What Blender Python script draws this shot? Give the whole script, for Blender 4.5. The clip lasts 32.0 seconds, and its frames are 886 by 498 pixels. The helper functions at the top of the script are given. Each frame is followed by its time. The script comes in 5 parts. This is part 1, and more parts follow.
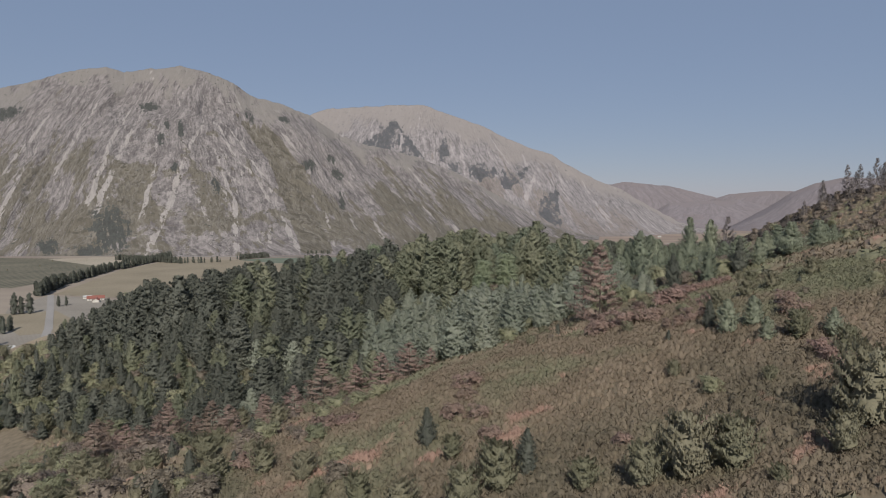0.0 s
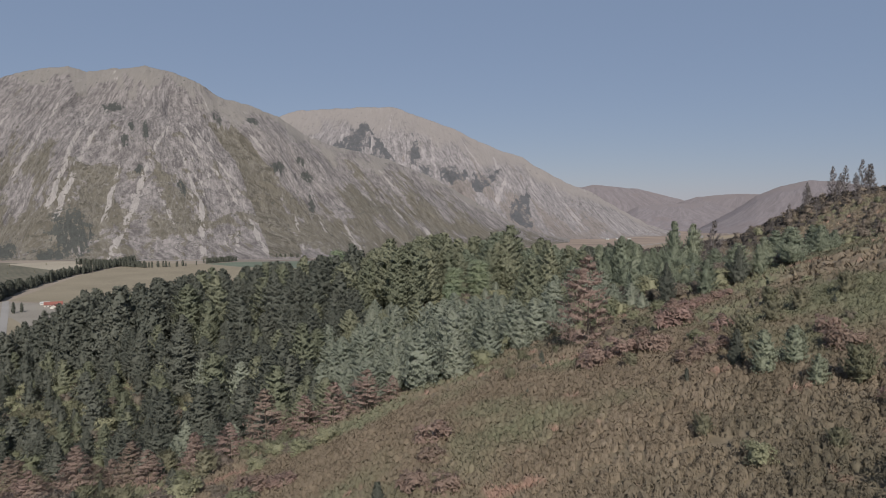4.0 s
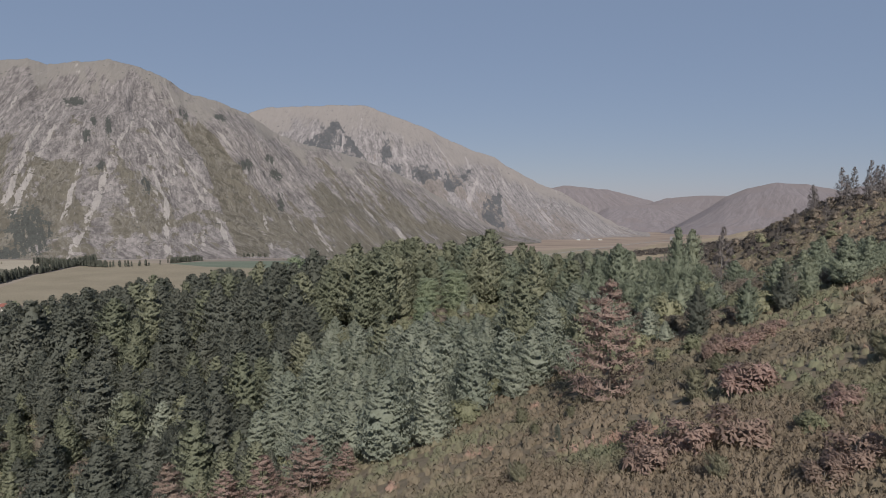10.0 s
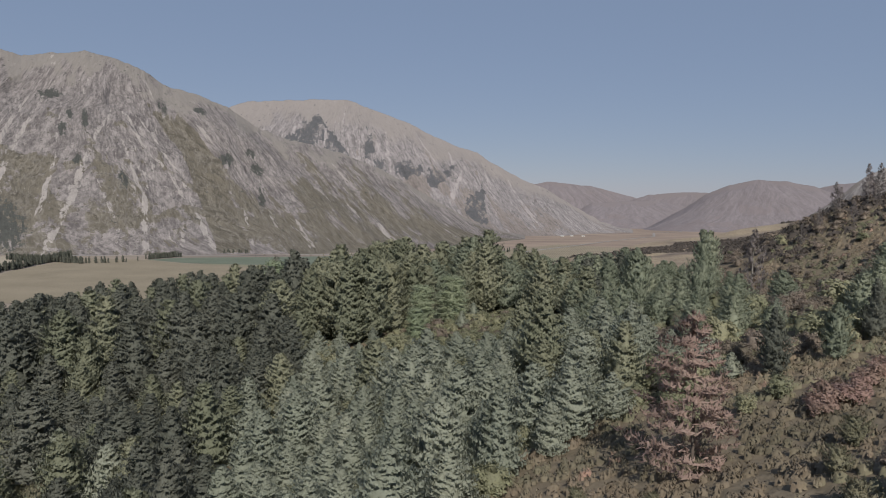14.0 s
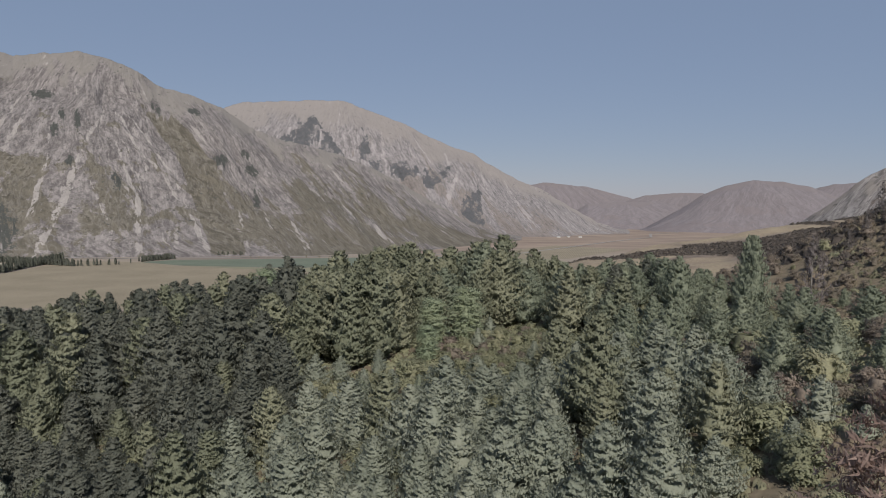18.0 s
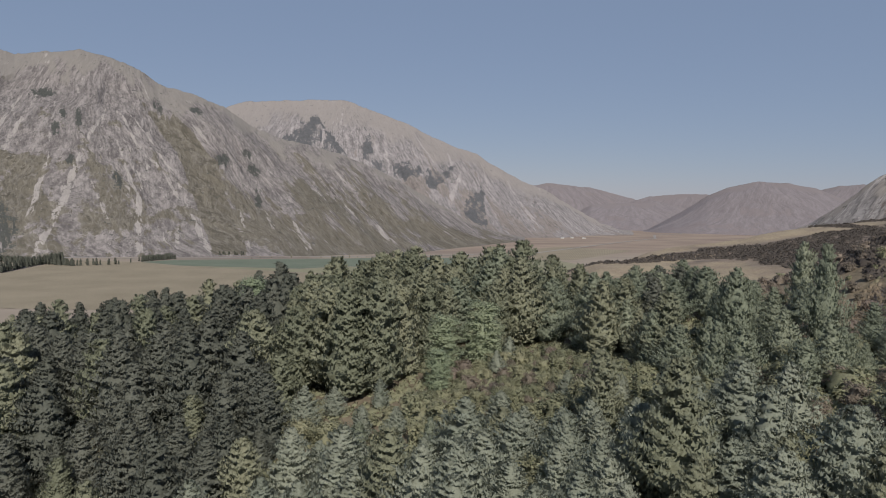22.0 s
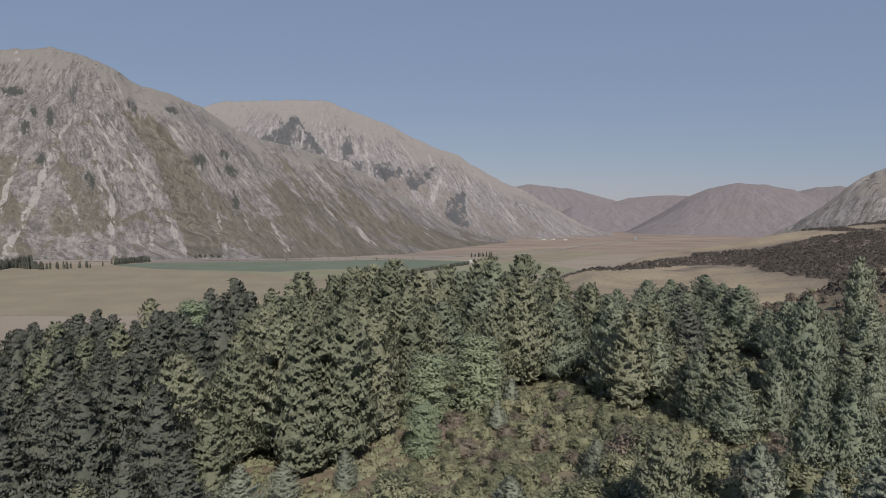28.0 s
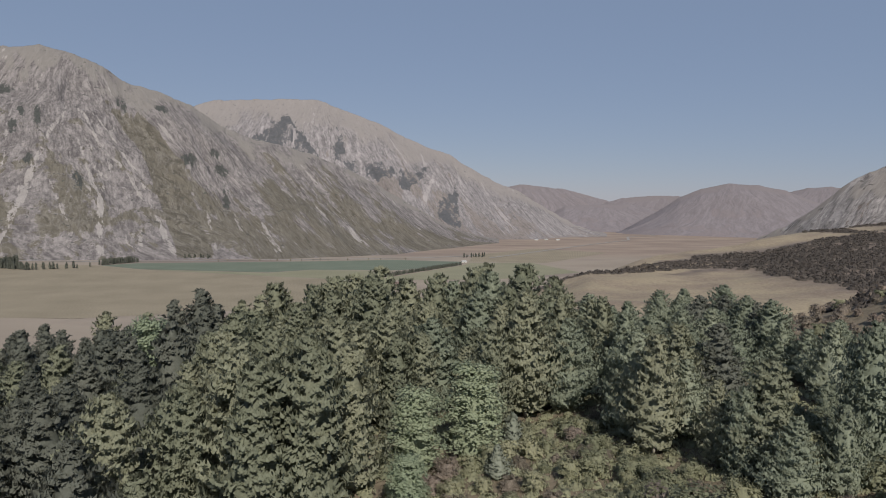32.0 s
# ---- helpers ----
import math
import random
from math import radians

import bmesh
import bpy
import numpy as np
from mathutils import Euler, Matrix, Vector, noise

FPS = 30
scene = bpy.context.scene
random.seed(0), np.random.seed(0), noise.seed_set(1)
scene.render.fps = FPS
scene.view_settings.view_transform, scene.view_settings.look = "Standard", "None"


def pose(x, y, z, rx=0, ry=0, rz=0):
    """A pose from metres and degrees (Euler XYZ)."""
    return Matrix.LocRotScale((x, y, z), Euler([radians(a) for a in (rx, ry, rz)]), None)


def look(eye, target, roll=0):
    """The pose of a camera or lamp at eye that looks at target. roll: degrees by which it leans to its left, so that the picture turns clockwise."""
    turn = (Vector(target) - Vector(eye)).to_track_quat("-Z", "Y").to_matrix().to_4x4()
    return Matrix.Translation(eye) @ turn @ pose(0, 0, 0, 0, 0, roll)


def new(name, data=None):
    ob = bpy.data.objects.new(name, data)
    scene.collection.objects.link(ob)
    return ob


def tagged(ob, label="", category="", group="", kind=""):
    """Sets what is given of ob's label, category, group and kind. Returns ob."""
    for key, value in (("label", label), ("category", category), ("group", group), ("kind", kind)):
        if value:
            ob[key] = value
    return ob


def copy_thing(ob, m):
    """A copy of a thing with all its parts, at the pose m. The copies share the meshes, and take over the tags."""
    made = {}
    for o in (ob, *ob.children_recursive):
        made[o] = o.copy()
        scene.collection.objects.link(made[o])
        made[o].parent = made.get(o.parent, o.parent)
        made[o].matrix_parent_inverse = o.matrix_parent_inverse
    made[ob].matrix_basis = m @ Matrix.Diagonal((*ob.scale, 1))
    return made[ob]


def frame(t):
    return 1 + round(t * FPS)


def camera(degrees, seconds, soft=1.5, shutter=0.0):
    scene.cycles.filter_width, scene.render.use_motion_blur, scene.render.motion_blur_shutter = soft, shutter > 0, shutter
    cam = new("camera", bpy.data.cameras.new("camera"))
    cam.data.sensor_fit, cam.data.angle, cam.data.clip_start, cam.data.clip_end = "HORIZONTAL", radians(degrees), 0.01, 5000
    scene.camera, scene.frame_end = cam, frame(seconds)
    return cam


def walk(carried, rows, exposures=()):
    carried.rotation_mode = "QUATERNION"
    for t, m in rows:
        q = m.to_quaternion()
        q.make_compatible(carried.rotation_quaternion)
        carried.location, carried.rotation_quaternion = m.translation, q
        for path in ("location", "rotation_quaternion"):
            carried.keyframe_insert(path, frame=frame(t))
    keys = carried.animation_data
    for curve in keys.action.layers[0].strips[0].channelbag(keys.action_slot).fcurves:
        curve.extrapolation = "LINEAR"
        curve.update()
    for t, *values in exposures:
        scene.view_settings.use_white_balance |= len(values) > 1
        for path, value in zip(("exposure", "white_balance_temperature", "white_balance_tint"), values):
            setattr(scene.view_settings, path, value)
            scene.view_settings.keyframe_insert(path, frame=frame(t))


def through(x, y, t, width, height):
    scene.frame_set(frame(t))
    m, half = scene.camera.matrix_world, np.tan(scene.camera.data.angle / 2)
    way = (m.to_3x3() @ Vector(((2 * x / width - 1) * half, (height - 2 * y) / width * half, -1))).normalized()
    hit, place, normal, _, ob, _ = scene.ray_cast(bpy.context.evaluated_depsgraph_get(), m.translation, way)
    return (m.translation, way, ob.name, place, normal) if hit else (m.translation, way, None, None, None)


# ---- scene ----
cam = camera(66.2, 32.0, soft=1.0)
PATH = [
    (0, (-0.676, -0.449, 150.229), (-0.676, 1.547, 150.096), 0.1),
    (1, (-0.447, 3.039, 150.376), (-0.426, 5.034, 150.245), 0.1),
    (2, (-0.185, 6.516, 150.439), (-0.143, 8.511, 150.31), 0.1),
    (3, (0.086, 10.007, 150.39), (0.152, 12.002, 150.264), 0.1),
    (4, (0.324, 13.547, 150.361), (0.408, 15.542, 150.236), 0.1),
    (7, (0.852, 24.48, 150.707), (0.981, 26.472, 150.583), 0.4),
    (8, (0.999, 28.154, 150.818), (1.14, 30.145, 150.694), 0.3),
    (9, (1.123, 31.954, 150.969), (1.276, 33.944, 150.843), 0.5),
    (10, (1.157, 36.05, 151.003), (1.325, 38.039, 150.877), 0.5),
    (11, (1.112, 40.293, 151.068), (1.294, 42.281, 150.94), 0.5),
    (12, (0.779, 44.622, 151.162), (0.975, 46.608, 151.033), 0.6),
    (13, (0.323, 48.986, 151.377), (0.532, 50.97, 151.245), 0.7),
    (14, (-0.295, 53.362, 151.551), (-0.076, 55.345, 151.413), 0.7),
    (14.5, (-0.595, 55.512, 151.61), (-0.372, 57.494, 151.47), 0.6),
    (17, (-1.503, 65.939, 151.848), (-1.27, 67.921, 151.713), 0.6),
    (18, (-1.787, 70.234, 151.77), (-1.555, 72.216, 151.635), 0.6),
    (19, (-1.933, 74.696, 151.692), (-1.704, 76.679, 151.56), 0.6),
    (20, (-1.954, 79.405, 151.732), (-1.73, 81.388, 151.6), 0.6),
    (21, (-1.869, 84.098, 151.766), (-1.649, 86.082, 151.634), 0.8),
    (22, (-1.367, 88.441, 151.832), (-1.142, 90.423, 151.698), 0.8),
    (23, (-0.817, 92.578, 151.982), (-0.582, 94.56, 151.848), 0.8),
    (24, (-0.55, 96.564, 152.236), (-0.304, 98.545, 152.105), 0.8),
    (25, (-0.362, 100.474, 152.485), (-0.1, 102.453, 152.353), 0.8),
    (25.5, (-0.241, 102.398, 152.565), (0.029, 104.375, 152.435), 0.8),
    (27.5, (0.442, 109.934, 152.801), (0.722, 111.91, 152.671), 0.8),
    (28, (0.681, 111.764, 152.803), (0.962, 113.74, 152.673), 0.8),
    (29, (1.142, 115.337, 152.904), (1.427, 117.313, 152.775), 0.9),
    (30, (1.707, 118.85, 153.036), (1.996, 120.824, 152.907), 0.8),
    (31, (2.368, 122.305, 153.135), (2.663, 124.279, 153.005), 0.9),
    (32, (2.959, 125.783, 153.232), (3.262, 127.756, 153.102), 0.9),
]
walk(cam, [(t, look(eye, target, roll)) for t, eye, target, roll in PATH], exposures=[(0, 0.72, 6400, 10), (32, 0.72, 6400, 10)])
# ---- world, sun, exposure ----
SUN_AZIMUTH, SUN_HEIGHT = 177.0, 40.0
world = bpy.data.worlds.new("sky")
scene.world = world
world.use_nodes = True
wn = world.node_tree.nodes
sky = wn.new("ShaderNodeTexSky")
sky.sky_type, sky.sun_disc = "NISHITA", False
sky.sun_elevation, sky.sun_rotation = radians(SUN_HEIGHT), radians(SUN_AZIMUTH)
sky.altitude, sky.air_density, sky.dust_density, sky.ozone_density = 700, 1.0, 0.3, 1.5
wn["Background"].inputs["Strength"].default_value = 0.055
tint = wn.new("ShaderNodeMix")
tint.data_type, tint.blend_type = "RGBA", "MULTIPLY"
tint.inputs[0].default_value, tint.inputs[7].default_value = 1.0, (1.0, 0.84, 0.78, 1)
world.node_tree.links.new(sky.outputs[0], tint.inputs[6])
haze = wn.new("ShaderNodeMix")
haze.data_type = "RGBA"
haze.inputs[0].default_value, haze.inputs[7].default_value = 0.72, (2.36, 3.12, 4.56, 1)
world.node_tree.links.new(tint.outputs[2], haze.inputs[6])
world.node_tree.links.new(haze.outputs[2], wn["Background"].inputs["Color"])

sun_data = bpy.data.lights.new("sun", "SUN")
sun_data.energy, sun_data.angle, sun_data.color = 3.0, radians(0.53), (1.0, 0.93, 0.84)
sun = new("sun", sun_data)
_a, _h = radians(SUN_AZIMUTH), radians(SUN_HEIGHT)
SUN_DIR = Vector((math.sin(_a) * math.cos(_h), math.cos(_a) * math.cos(_h), math.sin(_h)))
sun.matrix_world = look(SUN_DIR * 900 + Vector((0, 100, 150)), (0, 100, 150))

# ---- noise on arrays ----


def lattice(ix, iy, seed):
    n = (ix.astype(np.int64) * 374761393 + iy.astype(np.int64) * 668265263 + seed * 974634777) & 0x7FFFFFFF
    n = ((n ^ (n >> 13)) * 1274126177) & 0x7FFFFFFF
    return ((n ^ (n >> 16)) & 0xFFFFF) / 1048575.0


def value_noise(x, y, seed=0):
    ix, iy = np.floor(x), np.floor(y)
    fx, fy = x - ix, y - iy
    fx, fy = fx * fx * fx * (fx * (fx * 6 - 15) + 10), fy * fy * fy * (fy * (fy * 6 - 15) + 10)
    a, b = lattice(ix, iy, seed), lattice(ix + 1, iy, seed)
    c, d = lattice(ix, iy + 1, seed), lattice(ix + 1, iy + 1, seed)
    return (a + (b - a) * fx) * (1 - fy) + (c + (d - c) * fx) * fy


def fbm(x, y, octaves=4, seed=0):
    total, amp, norm = 0.0, 1.0, 0.0
    for i in range(octaves):
        total = total + amp * value_noise(x * 2 ** i + 17.3 * i, y * 2 ** i - 9.1 * i, seed + i)
        norm += amp
        amp *= 0.5
    return total / norm


def ridged(x, y, octaves=4, seed=0):
    total, amp, norm = 0.0, 1.0, 0.0
    for i in range(octaves):
        n = 1 - np.abs(2 * value_noise(x * 2 ** i + 5.7 * i, y * 2 ** i + 3.1 * i, seed + i) - 1)
        total = total + amp * n * n
        norm += amp
        amp *= 0.5
    return total / norm


def smooth(a, b, t):
    t = np.clip((t - a) / (b - a), 0, 1)
    return t * t * (3 - 2 * t)


# ---- the lie of the land ----
EDGE = [(-140, -900), (-155, 0), (-152, 150), (-122, 238), (-40, 258), (45, 268), (78, 320), (101, 390), (131, 444),
        (181, 504), (222, 526), (293, 544), (600, 640), (2500, 760)]


def edge_distance(x, y):
    """Metres outside (+) or inside (-) the brow of the hill."""
    best, side = np.full(np.shape(x), 1e9), np.ones(np.shape(x))
    for (ax, ay), (bx, by) in zip(EDGE[:-1], EDGE[1:]):
        ux, uy = bx - ax, by - ay
        t = np.clip(((x - ax) * ux + (y - ay) * uy) / (ux * ux + uy * uy), 0, 1)
        d = np.hypot(x - ax - t * ux, y - ay - t * uy)
        cross = ux * (y - ay) - uy * (x - ax)
        near = d < best
        best, side = np.where(near, d, best), np.where(near, np.sign(cross), side)
    return best * side


def ground_z(x, y):
    x, y = np.asarray(x, float), np.asarray(y, float)
    drop = np.interp(y, (-300, -60, 0, 30, 40, 50, 58, 65, 75, 87, 98, 114, 149, 179, 240), (45, 13, 9, 7.6, 6.8, 5.4, 4.3, 4.0, 4.6, 6.6, 8.8, 10.8, 13.8, 17, 19))
    lean = np.where(x > 0, 0.27 * x, np.interp(x, (-400, -120, -90, -63, -45, -20, -15, -5, 0), (-130, -34, -25.5, -18.5, -14.5, -7.8, -6.1, -2.4, 0)))
    lean = lean - 0.12 * np.maximum(0, x - 160)
    near = 136 + lean - drop
    crest = 124.5 + np.interp(x, (-150, -107, -78, -61, -17, 0, 30, 64, 92, 110, 127, 170, 400), (-22, -15, -10, -7, -2, 0, 1.6, 5.5, 9, 18, 28, 36, 50))
    z = near + (crest - near) * smooth(115, 205, y)
    terrace = 122 + 0.1 * np.maximum(0, x - 170) - 0.05 * np.maximum(0, x - 420) + 3.5 * (fbm(x / 70, y / 55, 3, 31) - 0.5)
    z = z + (terrace - z) * smooth(212, 296, y)
    z = z + 1.6 * (fbm(x / 17, y / 17, 3, 7) - 0.5) + 4 * (fbm(x / 60, y / 60, 2, 9) - 0.5) * smooth(40, 160, np.hypot(x - 10, y - 70))
    out = edge_distance(x, y) + 16 * (fbm(x / 40, y / 40, 3, 5) - 0.5)
    z = z - 0.40 * np.maximum(0, out) ** 1.02
    return 0.5 * (z + np.sqrt(z * z + 16)) - 0.02


# ---- materials ----


def nodes_of(name, roughness=0.9):
    m = bpy.data.materials.new(name)
    m.use_nodes = True
    nt = m.node_tree
    b = nt.nodes["Principled BSDF"]
    b.inputs["Roughness"].default_value = roughness
    b.inputs["Specular IOR Level"].default_value = 0.25
    return m, nt, b


def texture(nt, scale, detail=4.0, coords="Object", stretch=None, rough=0.55):
    tc = nt.nodes.new("ShaderNodeTexCoord")
    n = nt.nodes.new("ShaderNodeTexNoise")
    n.inputs["Scale"].default_value, n.inputs["Detail"].default_value, n.inputs["Roughness"].default_value = scale, detail, rough
    if stretch:
        mp = nt.nodes.new("ShaderNodeMapping")
        mp.inputs["Scale"].default_value = stretch
        nt.links.new(tc.outputs[coords], mp.inputs[0])
        nt.links.new(mp.outputs[0], n.inputs[0])
    else:
        nt.links.new(tc.outputs[coords], n.inputs[0])
    return n.outputs["Fac"]


def ramp(nt, fac, *stops):
    r = nt.nodes.new("ShaderNodeValToRGB")
    e = r.color_ramp.elements
    while len(e) < len(stops):
        e.new(0.5)
    for el, (p, c) in zip(e, stops):
        el.position, el.color = p, (*c, 1)
    nt.links.new(fac, r.inputs[0])
    return r.outputs[0]


def mixed(nt, fac, a, b):
    m = nt.nodes.new("ShaderNodeMix")
    m.data_type = "RGBA"
    for sock, v in ((m.inputs[0], fac), (m.inputs[6], a), (m.inputs[7], b)):
        if isinstance(v, (float, int)):
            sock.default_value = v
        elif isinstance(v, tuple):
            sock.default_value = (*v, 1)
        else:
            nt.links.new(v, sock)
    return m.outputs[2]


def calc(nt, op, a, b):
    m = nt.nodes.new("ShaderNodeMath")
    m.operation, m.use_clamp = op, op in ("MULTIPLY_ADD",)
    for sock, v in zip(m.inputs, (a, b)):
        if isinstance(v, (float, int)):
            sock.default_value = v
        else:
            nt.links.new(v, sock)
    return m.outputs[0]


def attribute(nt, name):
    a = nt.nodes.new("ShaderNodeAttribute")
    a.attribute_name = name
    return a.outputs["Fac"]


def bump(nt, b, height, strength=0.5, distance=0.3):
    n = nt.nodes.new("ShaderNodeBump")
    n.inputs["Strength"].default_value, n.inputs["Distance"].default_value = strength, distance
    nt.links.new(height, n.inputs["Height"])
    nt.links.new(n.outputs[0], b.inputs["Normal"])


def foliage(name, dark, mid, light, spread=0.35, through=0.42):
    """Needles or leaves: tone by tree, by spray and along the crown; some light comes through."""
    m, nt, b = nodes_of(name, 0.7)
    info = nt.nodes.new("ShaderNodeObjectInfo")
    geo = nt.nodes.new("ShaderNodeNewGeometry")
    fac = calc(nt, "ADD", calc(nt, "MULTIPLY", geo.outputs["Random Per Island"], 0.4), calc(nt, "MULTIPLY", texture(nt, 0.9, 3), 0.6))
    fine = texture(nt, 5.0, 3, rough=0.7)
    fac = calc(nt, "ADD", fac, calc(nt, "MULTIPLY", calc(nt, "SUBTRACT", fine, 0.5), 1.5))
    base = ramp(nt, fac, (0.1, tuple(0.72 * v for v in dark)), (0.35, dark), (0.55, mid), (0.85, light))
    hsv = nt.nodes.new("ShaderNodeHueSaturation")
    nt.links.new(base, hsv.inputs["Color"])
    nt.links.new(calc(nt, "ADD", calc(nt, "MULTIPLY", info.outputs["Random"], 2 * spread), 1 - spread), hsv.inputs["Value"])
    nt.links.new(calc(nt, "ADD", calc(nt, "MULTIPLY", info.outputs["Random"], -0.03), 0.515), hsv.inputs["Hue"])
    nt.links.new(hsv.outputs[0], b.inputs["Base Color"])
    tr, mix = nt.nodes.new("ShaderNodeBsdfTranslucent"), nt.nodes.new("ShaderNodeMixShader")
    nt.links.new(hsv.outputs[0], tr.inputs["Color"])
    mix.inputs[0].default_value = through
    nt.links.new(b.outputs[0], mix.inputs[1])
    nt.links.new(tr.outputs[0], mix.inputs[2])
    nt.links.new(mix.outputs[0], nt.nodes["Material Output"].inputs["Surface"])
    return m


def bark(name, dark, light):
    m, nt, b = nodes_of(name, 0.95)
    n = texture(nt, 9, 5, stretch=(1, 1, 0.15))
    nt.links.new(ramp(nt, n, (0.3, dark), (0.7, light)), b.inputs["Base Color"])
    bump(nt, b, n, 0.8, 0.05)
    return m


M_PINE = foliage("pine_needles", (0.202, 0.212, 0.145), (0.228, 0.237, 0.164), (0.261, 0.269, 0.185), 0.16)
M_FIR = foliage("fir_needles", (0.119, 0.124, 0.101), (0.133, 0.143, 0.117), (0.156, 0.161, 0.133), 0.16)
M_OLIVE = foliage("olive_needles", (0.217, 0.240, 0.174), (0.245, 0.270, 0.198), (0.276, 0.303, 0.222), 0.16)
M_SILVER = foliage("silver_needles", (0.255, 0.275, 0.216), (0.270, 0.291, 0.231), (0.285, 0.308, 0.246), 0.12)
M_RUST = foliage("rust_needles", (0.262, 0.194, 0.162), (0.297, 0.224, 0.184), (0.333, 0.257, 0.214), 0.15)
M_DRY = foliage("dry_twigs", (0.281, 0.203, 0.167), (0.317, 0.232, 0.190), (0.356, 0.261, 0.217), 0.15)
M_POPLAR = foliage("poplar_leaves", (0.276, 0.315, 0.208), (0.304, 0.342, 0.230), (0.331, 0.372, 0.249), 0.06)
M_BUSH = foliage("bush_leaves", (0.242, 0.244, 0.160), (0.278, 0.282, 0.177), (0.319, 0.321, 0.208), 0.20)
M_KANUKA = foliage("dark_bush_leaves", (0.191, 0.184, 0.125), (0.214, 0.208, 0.139), (0.244, 0.233, 0.160), 0.14)
M_BROWN = foliage("brown_bush_twigs", (0.198, 0.169, 0.137), (0.251, 0.212, 0.170), (0.323, 0.276, 0.221), 0.20)
M_SCRUB = foliage("scrub_twigs", (0.102, 0.088, 0.077), (0.120, 0.103, 0.090), (0.143, 0.122, 0.106), 0.15)
M_BARE = foliage("bare_twigs", (0.174, 0.154, 0.146), (0.206, 0.182, 0.175), (0.244, 0.217, 0.208), 0.15)
M_BARK = bark("bark", (0.05, 0.04, 0.032), (0.15, 0.125, 0.105))
M_GREYBARK = bark("grey_bark", (0.12, 0.11, 0.10), (0.30, 0.28, 0.26))


def heath_material():
    m, nt, b = nodes_of("heath_twigs", 0.9)
    geo = nt.nodes.new("ShaderNodeNewGeometry")
    fac = calc(nt, "ADD", calc(nt, "MULTIPLY", geo.outputs["Random Per Island"], 0.25), calc(nt, "MULTIPLY", texture(nt, 0.35, 5), 0.75))
    fac = calc(nt, "ADD", fac, calc(nt, "MULTIPLY", calc(nt, "SUBTRACT", texture(nt, 2.6, 4, stretch=(1, 1, 0.5), rough=0.7), 0.5), 1.3))
    brown = ramp(nt, fac, (0.1, (0.112, 0.088, 0.060)), (0.35, (0.190, 0.151, 0.108)), (0.5, (0.221, 0.178, 0.128)), (0.75, (0.255, 0.206, 0.151)))
    green = ramp(nt, fac, (0.1, (0.101, 0.103, 0.063)), (0.35, (0.166, 0.167, 0.106)), (0.75, (0.223, 0.221, 0.143)))
    rust = ramp(nt, fac, (0.25, (0.299, 0.193, 0.147)), (0.75, (0.389, 0.266, 0.208)))
    c = mixed(nt, ramp(nt, texture(nt, 0.06, 5), (0.47, (0, 0, 0)), (0.60, (1, 1, 1))), brown, green)
    c = mixed(nt, ramp(nt, texture(nt, 0.035, 4), (0.50, (0, 0, 0)), (0.64, (0.75, 0.75, 0.75))), c, ramp(nt, fac, (0.2, (0.072, 0.066, 0.046)), (0.7, (0.138, 0.126, 0.090))))
    c = mixed(nt, ramp(nt, texture(nt, 0.13, 3, stretch=(1, 1.7, 1)), (0.62, (0, 0, 0)), (0.67, (1, 1, 1))), c, rust)
    nt.links.new(c, b.inputs["Base Color"])
    tr, mix = nt.nodes.new("ShaderNodeBsdfTranslucent"), nt.nodes.new("ShaderNodeMixShader")
    nt.links.new(c, tr.inputs["Color"])
    mix.inputs[0].default_value = 0.25
    nt.links.new(b.outputs[0], mix.inputs[1])
    nt.links.new(tr.outputs[0], mix.inputs[2])
    nt.links.new(mix.outputs[0], nt.nodes["Material Output"].inputs["Surface"])
    return m


M_HEATH = heath_material()


def ground_material():
    m, nt, b = nodes_of("ground", 0.95)
    fine, broad = texture(nt, 0.8, 6), texture(nt, 0.045, 6, rough=0.65)
    soil = ramp(nt, fine, (0.3, (0.112, 0.092, 0.064)), (0.7, (0.179, 0.148, 0.106)))
    dry = mixed(nt, ramp(nt, broad, (0.40, (0, 0, 0)), (0.64, (1, 1, 1))), ramp(nt, fine, (0.25, (0.202, 0.166, 0.112)), (0.75, (0.297, 0.249, 0.176))),
                ramp(nt, fine, (0.3, (0.151, 0.119, 0.090)), (0.7, (0.230, 0.183, 0.139))))
    patches = texture(nt, 0.0016, 5, stretch=(1, 2.2, 1))
    flat = ramp(nt, patches, (0.38, (0.224, 0.188, 0.152)), (0.50, (0.253, 0.215, 0.174)), (0.62, (0.193, 0.159, 0.136)))
    far = ramp(nt, texture(nt, 0.004, 6, stretch=(1, 2, 1)), (0.35, (0.185, 0.143, 0.116)), (0.65, (0.269, 0.213, 0.169)))
    scrub = ramp(nt, texture(nt, 0.16, 6), (0.35, (0.090, 0.074, 0.064)), (0.65, (0.174, 0.139, 0.114)))
    c = mixed(nt, attribute(nt, "grassland"), soil, dry)
    c = mixed(nt, attribute(nt, "scrub"), c, scrub)
    c = mixed(nt, attribute(nt, "plain"), c, flat)
    c = mixed(nt, attribute(nt, "tussock"), c, far)
    nt.links.new(c, b.inputs["Base Color"])
    bump(nt, b, fine, 0.6, 0.4)
    return m


M_GROUND = ground_material()


